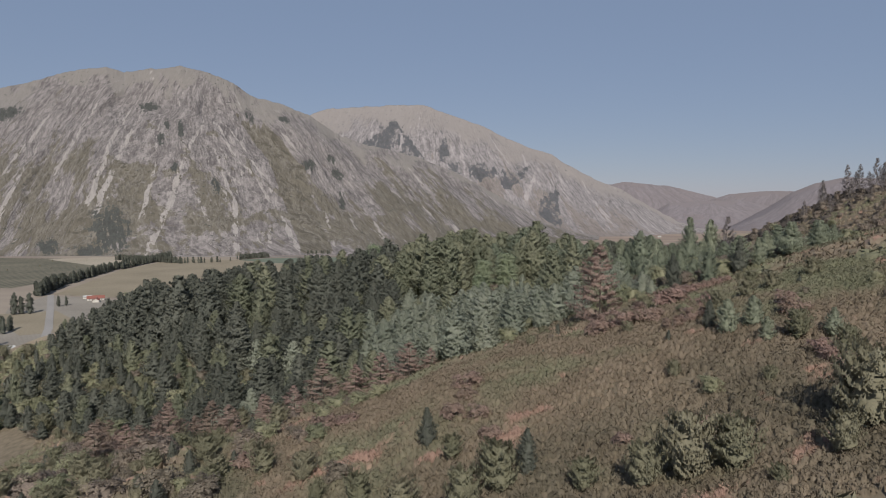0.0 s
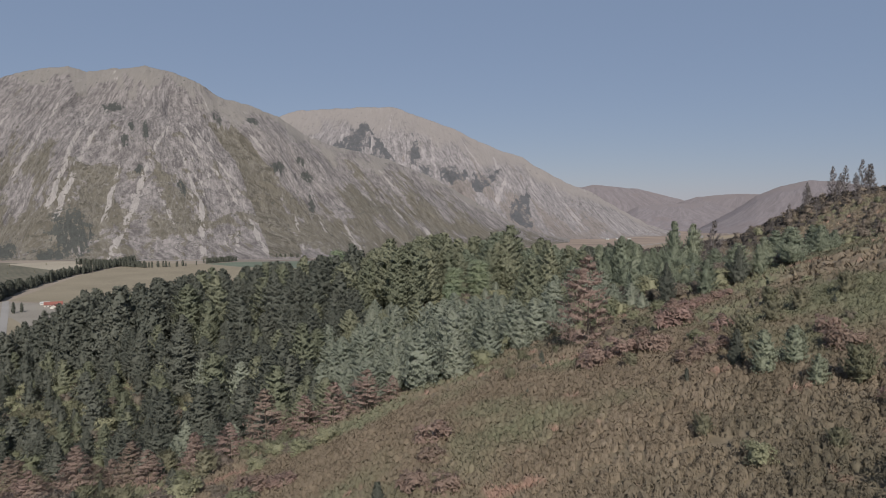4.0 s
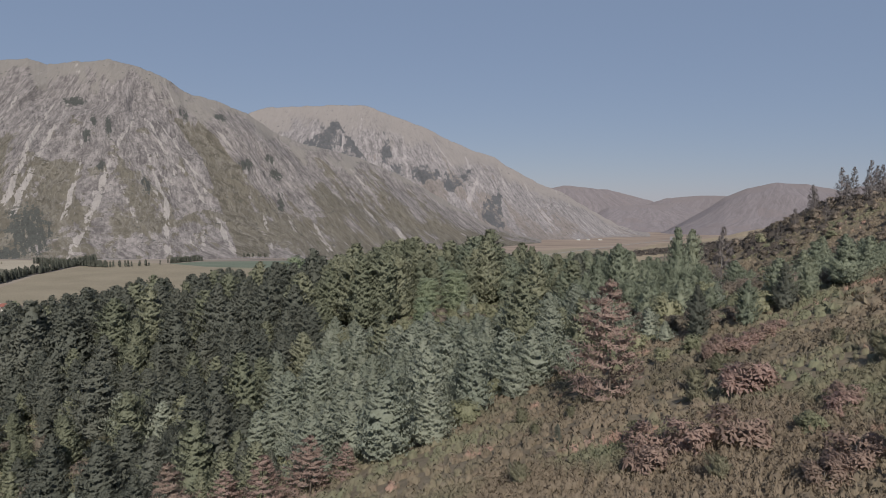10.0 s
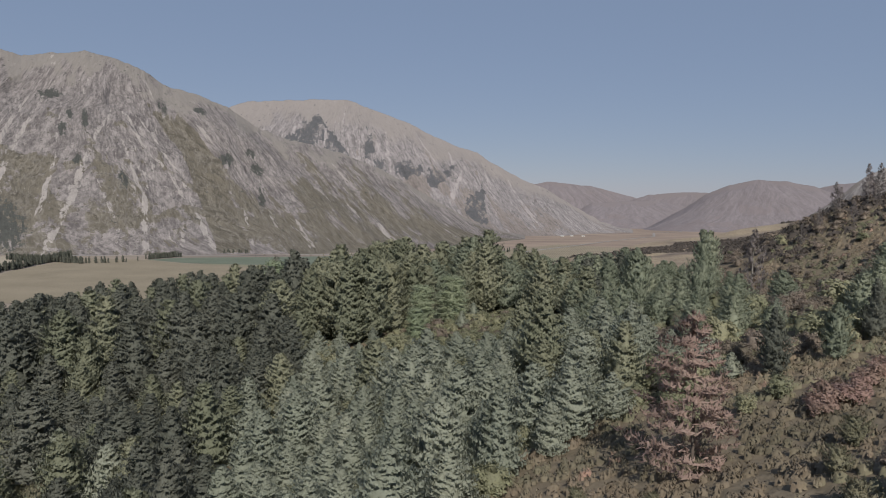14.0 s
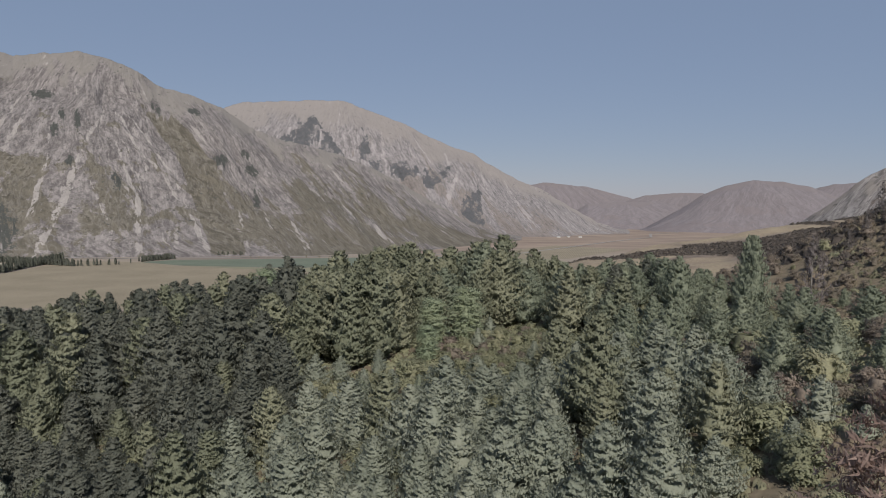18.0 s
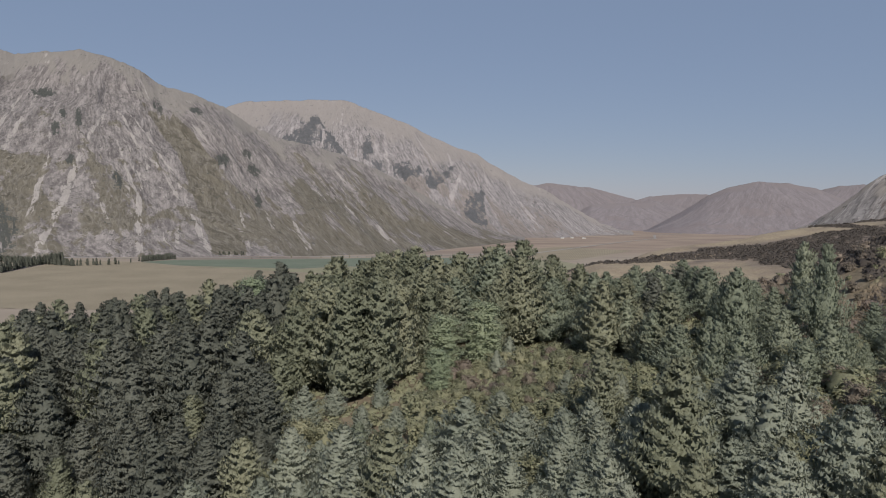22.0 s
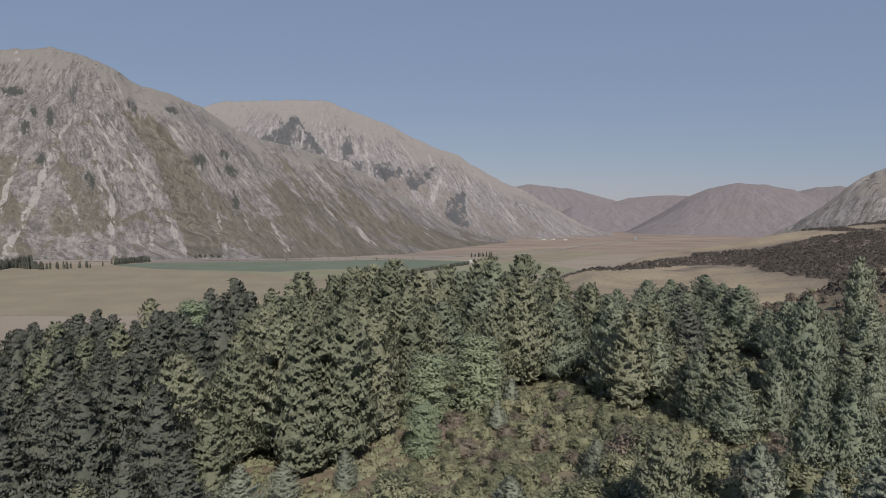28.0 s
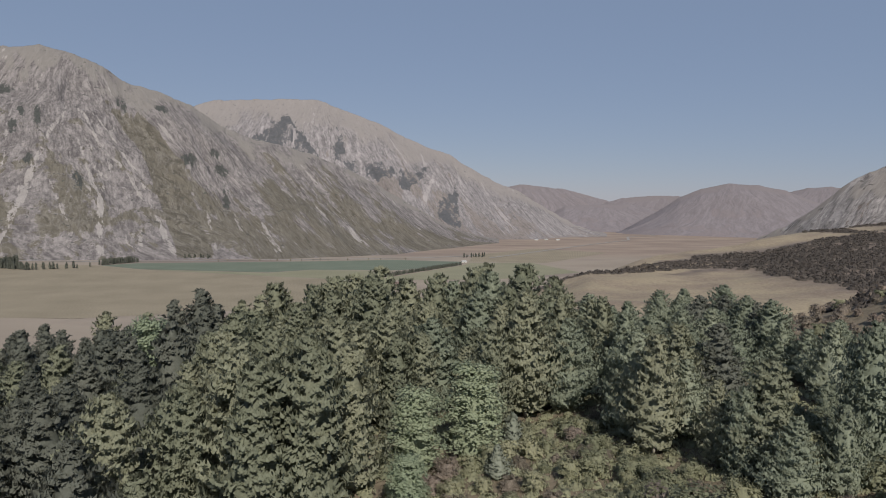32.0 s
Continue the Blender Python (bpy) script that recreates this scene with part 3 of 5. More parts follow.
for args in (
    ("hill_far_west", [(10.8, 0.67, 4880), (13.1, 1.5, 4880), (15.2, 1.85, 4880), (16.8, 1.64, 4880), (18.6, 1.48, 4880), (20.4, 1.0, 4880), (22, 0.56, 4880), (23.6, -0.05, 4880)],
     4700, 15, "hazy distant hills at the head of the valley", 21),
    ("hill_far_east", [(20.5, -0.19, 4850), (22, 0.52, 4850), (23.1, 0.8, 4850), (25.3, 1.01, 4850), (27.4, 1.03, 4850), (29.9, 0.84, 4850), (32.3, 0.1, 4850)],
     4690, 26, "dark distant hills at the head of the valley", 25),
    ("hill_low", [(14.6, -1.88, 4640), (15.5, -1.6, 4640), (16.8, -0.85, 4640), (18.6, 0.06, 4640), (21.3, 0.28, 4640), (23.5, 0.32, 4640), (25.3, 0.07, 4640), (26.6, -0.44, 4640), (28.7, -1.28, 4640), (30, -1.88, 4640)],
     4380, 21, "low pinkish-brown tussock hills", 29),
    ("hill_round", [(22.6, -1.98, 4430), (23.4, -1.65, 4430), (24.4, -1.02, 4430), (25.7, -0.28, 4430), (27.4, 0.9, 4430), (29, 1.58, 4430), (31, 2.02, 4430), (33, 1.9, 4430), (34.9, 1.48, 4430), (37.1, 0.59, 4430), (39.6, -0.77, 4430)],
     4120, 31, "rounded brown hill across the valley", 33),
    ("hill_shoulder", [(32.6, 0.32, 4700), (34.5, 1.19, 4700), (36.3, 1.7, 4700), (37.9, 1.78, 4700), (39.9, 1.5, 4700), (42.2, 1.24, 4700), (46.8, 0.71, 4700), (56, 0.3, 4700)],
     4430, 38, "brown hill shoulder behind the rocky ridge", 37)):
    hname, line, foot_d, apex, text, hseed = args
    mountain(hname, line, [(line[0][0], foot_d), (line[-1][0], foot_d)], apex, M_HAZYROCK, text, 200, 60, gully=11, buttress=55, seed=hseed, scree_level=0.12, rough=4)
mountain("rocky_ridge", [
    (30.2, -5.5, 1540), (31.4, -3.2, 1550), (32.3, -1.91, 1556), (33.4, -1.38, 1556), (34.5, -0.73, 1555), (35.9, 0.31, 1555), (37.2, 1.43, 1573), (38.2, 2.3, 1592), (39.2, 2.91, 1610), (40.1, 3.24, 1629),
    (42.7, 4.23, 1645), (46.9, 5.82, 1688), (54, 6.41, 1729), (75, 6.5, 1800), (100, 6, 1900)],
    [(30, 1420), (33, 1150), (36, 1040), (40, 980), (46, 930), (100, 900)], 46, M_CRAG, "dark rocky ridge with pale crags on its crest", 320, 110,
    gully=10, buttress=16, seed=15, scree_level=0.02, rough=3)

# ---- plant shapes ----


def tube(points, radii, sides=6):
    """A tapering tube through points: vertices and faces."""
    verts, faces = [], []
    for (x, y, z), r in zip(points, radii):
        for k in range(sides):
            a = 2 * math.pi * k / sides
            verts.append((x + r * math.cos(a), y + r * math.sin(a), z))
    for i in range(len(points) - 1):
        for k in range(sides):
            a, b = i * sides + k, i * sides + (k + 1) % sides
            faces.append((a, b, b + sides, a + sides))
    faces.append(tuple(range((len(points) - 1) * sides, len(points) * sides)))
    return verts, faces


def unit(v):
    return v / (np.linalg.norm(v, axis=-1, keepdims=True) + 1e-9)


def sprays(p, d, length, width, rng, face, normal, share=0.8):
    """Small pointed sprays of foliage, folded along the middle, at points p along directions d; they turn their outer side along normal."""
    face = unit(face)
    d = unit(d - 0.92 * (d * face).sum(1, keepdims=True) * face)
    ref = rng.normal(size=d.shape) * 0.14 + face
    u = unit(np.cross(d, ref))
    w = np.cross(d, u)
    w = np.where((w * normal).sum(1, keepdims=True) > 0, -w, w)
    length, width = np.broadcast_to(length, len(p))[:, None], np.broadcast_to(width, len(p))[:, None]
    quad = np.stack([p - d * length * 0.2, p + width * u + 0.25 * width * w, p + d * length, p - width * u + 0.25 * width * w], 1)
    geo = unit(np.cross(quad[:, 1] - quad[:, 0], quad[:, 2] - quad[:, 0]) + np.cross(quad[:, 2] - quad[:, 0], quad[:, 3] - quad[:, 0]))
    turned = (geo * normal).sum(1) < 0
    quad[turned] = quad[turned][:, [0, 3, 2, 1]]
    geo = np.where(turned[:, None], -geo, geo)
    n = np.arange(len(p))[:, None] * 4
    faces = np.concatenate([n + np.array([0, 1, 2]), n + np.array([0, 2, 3])])
    return quad.reshape(-1, 3), faces, np.repeat(unit(share * unit(normal) + (1 - share) * geo), 4, 0)


def hull(rng, radii, levels, sides=9, uneven=0.18):
    """The dense inside of a crown: a closed uneven shell through rings of the given radii and levels."""
    k = len(radii)
    a = np.arange(sides) * 2 * math.pi / sides + rng.uniform(0, 1, (k, 1))
    r = np.asarray(radii)[:, None] * rng.uniform(1 - uneven, 1 + uneven, (k, sides))
    z = np.asarray(levels)[:, None] + 0 * a
    verts = np.stack([r * np.cos(a), r * np.sin(a), z], -1).reshape(-1, 3)
    i, j = np.meshgrid(np.arange(k - 1), np.arange(sides), indexing="ij")
    q0, q1 = (i * sides + j).ravel(), (i * sides + (j + 1) % sides).ravel()
    faces = np.concatenate([np.stack([q0, q1, q1 + sides], -1), np.stack([q0, q1 + sides, q0 + sides], -1)])
    return verts, faces, unit(np.stack([np.cos(a), np.sin(a), 0.4 + 0 * a], -1).reshape(-1, 3))


def together(*pieces):
    verts, faces, normals, n = [], [], [], 0
    for v, f, m in pieces:
        verts.append(v)
        faces.append(f + n)
        normals.append(m)
        n += len(v)
    return np.concatenate(verts), np.concatenate(faces), np.concatenate(normals)


def conifer_crown(rng, h, r, whorls, per, n, size, rise=0.1, curl=0.25, bare=0.1, power=0.8, ragged=0.3, thin=0.17, core=0.5, plume=0.30):
    """Whorls of boughs, each a feathered plume of sprays that turns up towards its tip, round a dense inside."""
    k = whorls * per
    tt = np.repeat(np.arange(whorls) / whorls, per) + rng.uniform(-0.5, 0.5, k) / whorls
    tt = np.clip(tt, 0, 0.985)
    wave, start = rng.uniform(5, 9), rng.uniform(0, 6.28)
    swell = 1 + 0.14 * np.sin(wave * tt + start)
    reach = r * (1 - tt) ** power * swell * rng.uniform(1 - ragged, 1 + ragged, k) * (0.55 + 0.45 * smooth(0, 0.22, tt)) + 0.16
    az = rng.uniform(0, 2 * math.pi, k)
    reach = reach * (1 + 0.16 * np.sin(az + rng.uniform(0, 6.28)))
    s = 0.46 + 0.54 * rng.uniform(0, 1, (k, n)) ** 0.75
    wide = plume * (reach[:, None] + 0.25) * np.clip(1.05 - s, 0, 1) ** 0.55
    side, lift = rng.uniform(-1, 1, (k, n)), rng.uniform(-0.5, 1, (k, n))
    c, sn = np.cos(az)[:, None], np.sin(az)[:, None]
    off = side * wide
    x, y = s * reach[:, None] * c - off * sn, s * reach[:, None] * sn + off * c
    z = (h * (bare + (1 - bare) * tt))[:, None] + reach[:, None] * (rise * s + curl * s * s) + wide * (0.55 * lift * np.sqrt(1 - side * side) - 0.25 * np.abs(side))
    up = rise + 2 * curl * s
    p = np.stack([x, y, z], -1).reshape(-1, 3)
    d = np.stack([c * 0.75 - sn * side * 0.75, sn * 0.75 + c * side * 0.75, 0.15 + up + 0.35 * lift], -1).reshape(-1, 3)
    d = d + rng.normal(0, 0.24, d.shape)
    length = size * rng.uniform(0.7, 1.35, len(p)) * (0.6 + 0.4 * np.repeat(np.minimum(reach / r * 1.6, 1), n))
    face = np.stack([c - 0.9 * sn * side, sn + 0.9 * c * side, 0.35 + 0.6 * lift], -1).reshape(-1, 3) + rng.normal(0, 0.3, (k * n, 3))
    out = np.stack([c - 0.7 * sn * side, sn + 0.7 * c * side, 0.35 + 0.6 * lift], -1).reshape(-1, 3) + rng.normal(0, 0.2, (k * n, 3))
    m = 14
    tip = np.stack([rng.normal(0, 0.05, m), rng.normal(0, 0.05, m), h * np.linspace(0.9, 0.99, m)], -1)
    tip_d = np.stack([rng.normal(0, 0.35, m), rng.normal(0, 0.35, m), np.ones(m)], -1)
    tip_f = np.stack([rng.normal(0, 1, m), rng.normal(0, 1, m), np.full(m, 0.4)], -1)
    p, d = np.concatenate([p, tip]), np.concatenate([d, tip_d])
    face, out = np.concatenate([face, tip_f]), np.concatenate([out, tip_f])
    length = np.concatenate([length, np.full(m, size * 0.8)])
    needles = sprays(p, d, length, length * thin, rng, face, out, 0.94)
    if not core:
        return needles
    lv = np.linspace(0.02, 0.95, 18)
    lumps = 1 + 0.14 * np.sin(wave * lv + start)
    return together(needles, hull(rng, core * r * (1 - lv) ** power * lumps * (0.6 + 0.4 * smooth(0, 0.22, lv)), h * (bare + (1 - bare) * lv) + core * r * (1 - lv) ** power * (rise + 0.6 * curl), 12, 0.32))


def leafy_crown(rng, h, r, lumps, per, size, low=0.15, peak=0.5, thin=0.5, taper=0.6, core=True):
    """A broad-leaved crown: uneven lumps of leaf sprays about a tall core."""
    t = rng.uniform(0, 1, lumps)
    z = h * (low + (1 - low) * t)
    wide = r * np.clip(1 - ((t - peak) / (1.02 - peak * (t < peak))) ** 2, 0.08, 1) ** taper
    a = rng.uniform(0, 6.28, lumps)
    q = wide * np.sqrt(rng.uniform(0.15, 0.8, lumps))
    centre = np.stack([q * np.cos(a), q * np.sin(a), z * 0.92], -1)
    size_l = r * rng.uniform(0.28, 0.5, lumps)
    d = rng.normal(size=(lumps, per, 3))
    d /= np.linalg.norm(d, axis=2, keepdims=True)
    d[..., 2] = np.abs(d[..., 2]) * 0.8 + d[..., 2] * 0.2
    p = centre[:, None] + d * size_l[:, None, None] * rng.uniform(0.6, 1.05, (lumps, per, 1))
    around = np.stack([np.cos(a), np.sin(a), 0.5 + 0 * a], -1)[:, None]
    out = (d * 0.8 + 0.7 * around).reshape(-1, 3) + rng.normal(0, 0.25, (lumps * per, 3))
    face = d.reshape(-1, 3) + np.array([0, 0, 0.5])
    p, d = p.reshape(-1, 3), d.reshape(-1, 3) + rng.normal(0, 1.0, (lumps * per, 3)) + np.array([0, 0, 0.3])
    length = size * rng.uniform(0.6, 1.3, len(p))
    leaves = sprays(p, d, length, length * thin, rng, face, out)
    if not core:
        return leaves
    lv = np.linspace(0.0, 1.0, 9)
    wide = r * np.clip(1 - ((lv - peak) / (1.02 - peak * (lv < peak))) ** 2, 0.05, 1) ** taper
    return together(leaves, hull(rng, 0.52 * wide, h * (low + (1 - low) * lv) * 0.85, 14, 0.25))


def conifer_trunk(rng, h, girth, limbs=0, reach=1.5):
    lean = rng.uniform(-0.012, 0.012, 2) * h
    pts = [(lean[0] * t * t, lean[1] * t * t, h * t - 0.6 * (t == 0)) for t in (0, 0.35, 0.7, 0.96)]
    verts, faces = tube(pts, [girth, girth * 0.72, girth * 0.4, girth * 0.08], 7)
    for i in range(limbs):
        t, a = rng.uniform(0.15, 0.85), rng.uniform(0, 6.28)
        n, q = len(verts), reach * (1.05 - t)
        c, s = math.cos(a), math.sin(a)
        v, f = tube([(0, 0, h * t), (c * q * 0.5, s * q * 0.5, h * t + q * 0.12), (c * q, s * q, h * t + q * 0.35)], [girth * 0.22, girth * 0.14, girth * 0.04], 4)
        verts += v
        faces += [tuple(j + n for j in g) for g in f]
    return verts, faces


def fanned(verts, faces):
    """A trunk as triangles, with normals that point away from its axis."""
    verts = np.asarray(verts, float)
    tris = np.array([(f[0], f[i], f[i + 1]) for f in faces for i in range(1, len(f) - 1)])
    return verts, tris, unit(np.concatenate([verts[:, :2], np.full((len(verts), 1), 0.05)], 1))


class Kind:
    """A kind of plant: a few grown shapes, each a trunk and a crown, that many plants share."""

    def __init__(self, name, label, category, group, trunk_mat, crown_mat, grow, variants, seed):
        self.name, self.label, self.category, self.group = name, label, category, group
        self.mats, self.shapes, self.first = (trunk_mat, crown_mat), [], {}
        self.half = variants
        for i in range(2 * variants):
            rng = np.random.default_rng(seed * 100 + i)
            trunk, crown = grow(rng, i < variants)
            self.shapes.append((fanned(*trunk), crown, mesh_of("trunk", *trunk, trunk_mat, True), tri_mesh("crown", *crown[:2], [crown_mat], crown[2])))

    def plant(self, x, y, size, variant=None, turn=None, tall=1.0, label="", sink=0.0, fine=True):
        variant = (random.randrange(self.half) if variant is None else variant % self.half) + (0 if fine else self.half)
        turn = random.uniform(0, 6.283) if turn is None else turn
        m = Matrix.LocRotScale((x, y, float(ground_z(x, y)) - sink), Euler((random.uniform(-0.03, 0.03), random.uniform(-0.03, 0.03), turn)), (size, size, size * tall))
        first = self.first.get(variant)
        if first and not label:
            return copy_thing(first, m @ Matrix.Diagonal((*(1 / v for v in first.scale), 1)))
        ob = new(self.name)
        part("trunk", self.shapes[variant][2], ob)
        part("crown", self.shapes[variant][3], ob)
        tagged(ob, label or self.label, self.category, self.group)
        ob.matrix_basis = m
        if not label:
            self.first[variant] = ob
        return ob


def joined(name, label, category, mats, pieces):
    """Many far plants as one mesh. pieces: (trunk, crown, x, y, size, turn)."""
    verts, faces, normals, index, n = [], [], [], [], 0
    for trunk, crown, x, y, size, turn in pieces:
        c, s = math.cos(turn), math.sin(turn)
        m = np.array([[c, s, 0], [-s, c, 0], [0, 0, 1]])
        for k, (v, f, w) in enumerate((trunk, crown)):
            verts.append(v @ m * size + np.array([x, y, float(ground_z(x, y))]))
            faces.append(f + n)
            normals.append(w @ m)
            index.append(np.full(len(f), k))
            n += len(v)
    me = tri_mesh(name, np.concatenate(verts), np.concatenate(faces), mats, np.concatenate(normals), np.concatenate(index))
    return tagged(new(name, me), label, category, kind="stuff")


def grow_pine(rng, fine):
    a, b, c, d = (28, 10, 24, 0.29) if fine else (18, 8, 17, 0.42)
    return conifer_trunk(rng, 10, 0.13, 16 if fine else 4, 1.9), conifer_crown(rng, 10, 2.2, a, b, c, d, 0.10, 0.50, 0.04, 0.66, 0.42, 0.24, 0.56, 0.36)


def grow_fir(rng, fine):
    a, b, c, d = (30, 11, 21, 0.28) if fine else (19, 9, 15, 0.44)
    return conifer_trunk(rng, 10, 0.14), conifer_crown(rng, 10, 2.8, a, b, c, d, 0.06, 0.42, 0.01, 0.80, 0.30, 0.24, 0.58, 0.32)


def grow_olive(rng, fine):
    a, b, c, d = (29, 11, 22, 0.30) if fine else (18, 9, 15, 0.46)
    return conifer_trunk(rng, 10, 0.15), conifer_crown(rng, 10, 3.0, a, b, c, d, 0.12, 0.48, 0.01, 0.74, 0.34, 0.24, 0.58, 0.33)


def grow_silver(rng, fine):
    a, b, c, d = (30, 11, 21, 0.30) if fine else (19, 9, 15, 0.46)
    return conifer_trunk(rng, 10, 0.15), conifer_crown(rng, 10, 3.1, a, b, c, d, 0.12, 0.52, 0.0, 0.86, 0.28, 0.24, 0.60, 0.32)


def grow_rust(rng, fine):
    return conifer_trunk(rng, 10, 0.10, 16, 2.0), conifer_crown(rng, 10, 3.1, 20, 8, 30, 0.34, -0.02, 0.26, 0.01, 0.86, 0.34, 0.14, 0)


def grow_bare(rng, fine):
    return conifer_trunk(rng, 10, 0.13, 24, 1.7), conifer_crown(rng, 10, 2.1, 18, 7, 18, 0.42, 0.15, 0.35, 0.04, 0.85, 0.35, 0.10, 0, 0.25)


def grow_poplar(rng, fine):
    return conifer_trunk(rng, 10, 0.17, 5, 1.2), leafy_crown(rng, 10, 2.3, 130, 60, 0.20, 0.02, 0.25, 0.5, 0.9)


def grow_bush(rng, fine):
    return conifer_trunk(rng, 1.2, 0.07, 5, 0.8), leafy_crown(rng, 2.0, 1.35, *((30, 80, 0.14) if fine else (18, 34, 0.22)), 0.05, 0.35, 0.45)


def grow_kanuka(rng, fine):
    return conifer_trunk(rng, 2.2, 0.14, 6, 1.0), conifer_crown(rng, 3.6, 1.9, 12, 9, 40, 0.20, 0.40, 0.42, 0.01, 0.50, 0.36, 0.24, 0.58, 0.34)


def grow_dry(rng, fine):
    return conifer_trunk(rng, 1.0, 0.05, 8, 0.9), leafy_crown(rng, 1.5, 1.3, 22, 46, 0.26, 0.05, 0.4, 0.22, 0.6, False)


def grow_far(rng):
    return conifer_trunk(rng, 10, 0.16), conifer_crown(rng, 10, 2.0, 12, 5, 9, 0.85, 0.1, 0.3, 0.03, 0.62, 0.35, 0.26, 0.6)


PINE = Kind("pine_tree", "tall dark green pine in the dense hillside stand", "pine tree", "pines on the hillside", M_GREYBARK, M_PINE, grow_pine, 5, 1)
FIR = Kind("fir_tree", "deep green young fir on the heath slope", "fir tree", "firs on the hillside", M_BARK, M_FIR, grow_fir, 5, 2)
OLIVE = Kind("conifer_tree", "broad olive-green conifer with upswept boughs", "conifer tree", "olive conifers", M_BARK, M_OLIVE, grow_olive, 5, 12)
SILVER = Kind("spruce_tree", "pale silver-green young spruce in a close stand", "spruce tree", "silver spruces", M_BARK, M_SILVER, grow_silver, 5, 3)
RUST = Kind("dead_conifer", "dying conifer with rust-brown needles at the heath edge", "dead tree", "rust-brown conifers", M_BARK, M_RUST, grow_rust, 4, 4)
BARE = Kind("larch_tree", "grey-brown bare larch on the ridge top", "larch tree", "larches on the ridge", M_GREYBARK, M_BARE, grow_bare, 4, 5)
POPLAR = Kind("poplar_tree", "light green leafy poplar among dark pines", "poplar tree", "poplars", M_BARK, M_POPLAR, grow_poplar, 3, 6)
BUSH = Kind("bush", "olive-green rounded bush on rough ground", "bush", "olive bushes", M_BARK, M_BUSH, grow_bush, 5, 7)
KANUKA = Kind("evergreen_shrub", "dense dark green evergreen shrub on the heath", "shrub", "evergreen shrubs", M_BARK, M_KANUKA, grow_kanuka, 4, 8)
BROWN = Kind("scrub_bush", "purple-brown twiggy scrub bush on the upper slope", "bush", "brown scrub bushes", M_BARK, M_BROWN, grow_bush, 4, 10)
DRY = Kind("dry_bush", "leafless pinkish-brown bush with fine twigs", "bush", "dry bushes", M_GREYBARK, M_DRY, grow_dry, 3, 9)

FAR_SHAPES = []
for i in range(5):
    _trunk, _crown = grow_far(np.random.default_rng(900 + i))
    FAR_SHAPES.append((fanned(*_trunk), _crown))

# ---- plants in chosen places ----
TAKEN = []


def put(kind, x, y, top=None, height=None, label="", variant=None, wide=1.0):
    """One plant at x, y, as high as height or up to the level top."""
    grown = 10.0 if kind in (PINE, FIR, OLIVE, SILVER, RUST, BARE, POPLAR) else {BUSH: 2.0, BROWN: 2.0, KANUKA: 3.6, DRY: 1.5}[kind]
    height = height or top - float(ground_z(x, y))
    size = height / grown * wide
    TAKEN.append((x, y, 0.16 * height * wide + 0.9))
    return kind.plant(x, y, size, variant, tall=1 / wide, label=label)


put(RUST, 22, 97, height=11.2, wide=1.3, label="tall dying conifer, all its needles rust-brown")
put(PINE, 30, 222, top=144.5, wide=1.25)
put(PINE, 41, 220, top=140.0, wide=1.2)
put(OLIVE, 64.5, 179, top=146.8, wide=0.75)
put(BARE, 73, 176, top=147.2)
put(OLIVE, 52, 181, top=143.0)
put(OLIVE, 82, 210, top=145.5, wide=0.9)
put(POPLAR, 18, 199, top=136.0, wide=1.4)
put(POPLAR, 11, 196, top=134.4, wide=1.35)
put(POPLAR, 9, 185, top=131.0, wide=1.4)
put(POPLAR, -23, 226, top=137)
for x, y, h in ((-5.6, 97, 5.6), (-9.6, 96, 5.4), (-13.6, 99, 4.8), (-18.2, 98, 7.6), (-21.8, 94.5, 4.8), (-24.5, 90, 4.2), (-29, 88, 4.4), (-33.6, 95, 5.4), (-39, 93, 6.8), (-41, 88, 5.0),
                (-47, 97, 5.4), (-49, 92, 6.6), (-57, 112, 5.2), (-53, 103, 4.6), (-62, 118, 5.0), (-2.4, 98, 3.4), (-16, 95, 3.2), (-37, 97, 4.0), (-44, 101, 4.2), (-26.5, 96, 4.4)):
    put(RUST, x, y, height=h, wide=1.7)

# ---- the stand on the slope ----
FRONT_X, FRONT_Y = (-150, -90, -62, -46, -33, -20, -8, 2, 8, 20, 32, 62), (168, 142, 122, 107, 100, 96, 93, 97, 103, 113, 113, 120)
TOP_X, TOP_Z = (-150, -107, -78, -61, -38, -17, -8, 10, 30, 45, 64, 89, 120), (116, 124, 130, 133, 135, 138, 141, 141, 142, 139, 139, 139, 150)
BROW_T, BROW_S = (-0.8, -0.649, -0.566, -0.483, -0.442, -0.359, -0.276, -0.193, -0.11, -0.02, 0.2), (0.29, 0.235, 0.175, 0.138, 0.112, 0.095, 0.085, 0.073, 0.062, 0.034, 0.024)
rnd = random.Random(11)
far_pines, far_firs, far_bushes, far_scrub, plan = [], [], [], [], []
cells = {}


def free(x, y, gap):
    for tx, ty, tr in TAKEN:
        if (x - tx) ** 2 + (y - ty) ** 2 < (tr + gap * 0.4) ** 2:
            return False
    i, j = int(x // 6), int(y // 6)
    for a in range(i - 1, i + 2):
        for b in range(j - 1, j + 2):
            for px_, py_, pg in cells.get((a, b), ()):
                if (x - px_) ** 2 + (y - py_) ** 2 < (0.5 * (gap + pg)) ** 2:
                    return False
    cells.setdefault((i, j), []).append((x, y, gap))
    return True


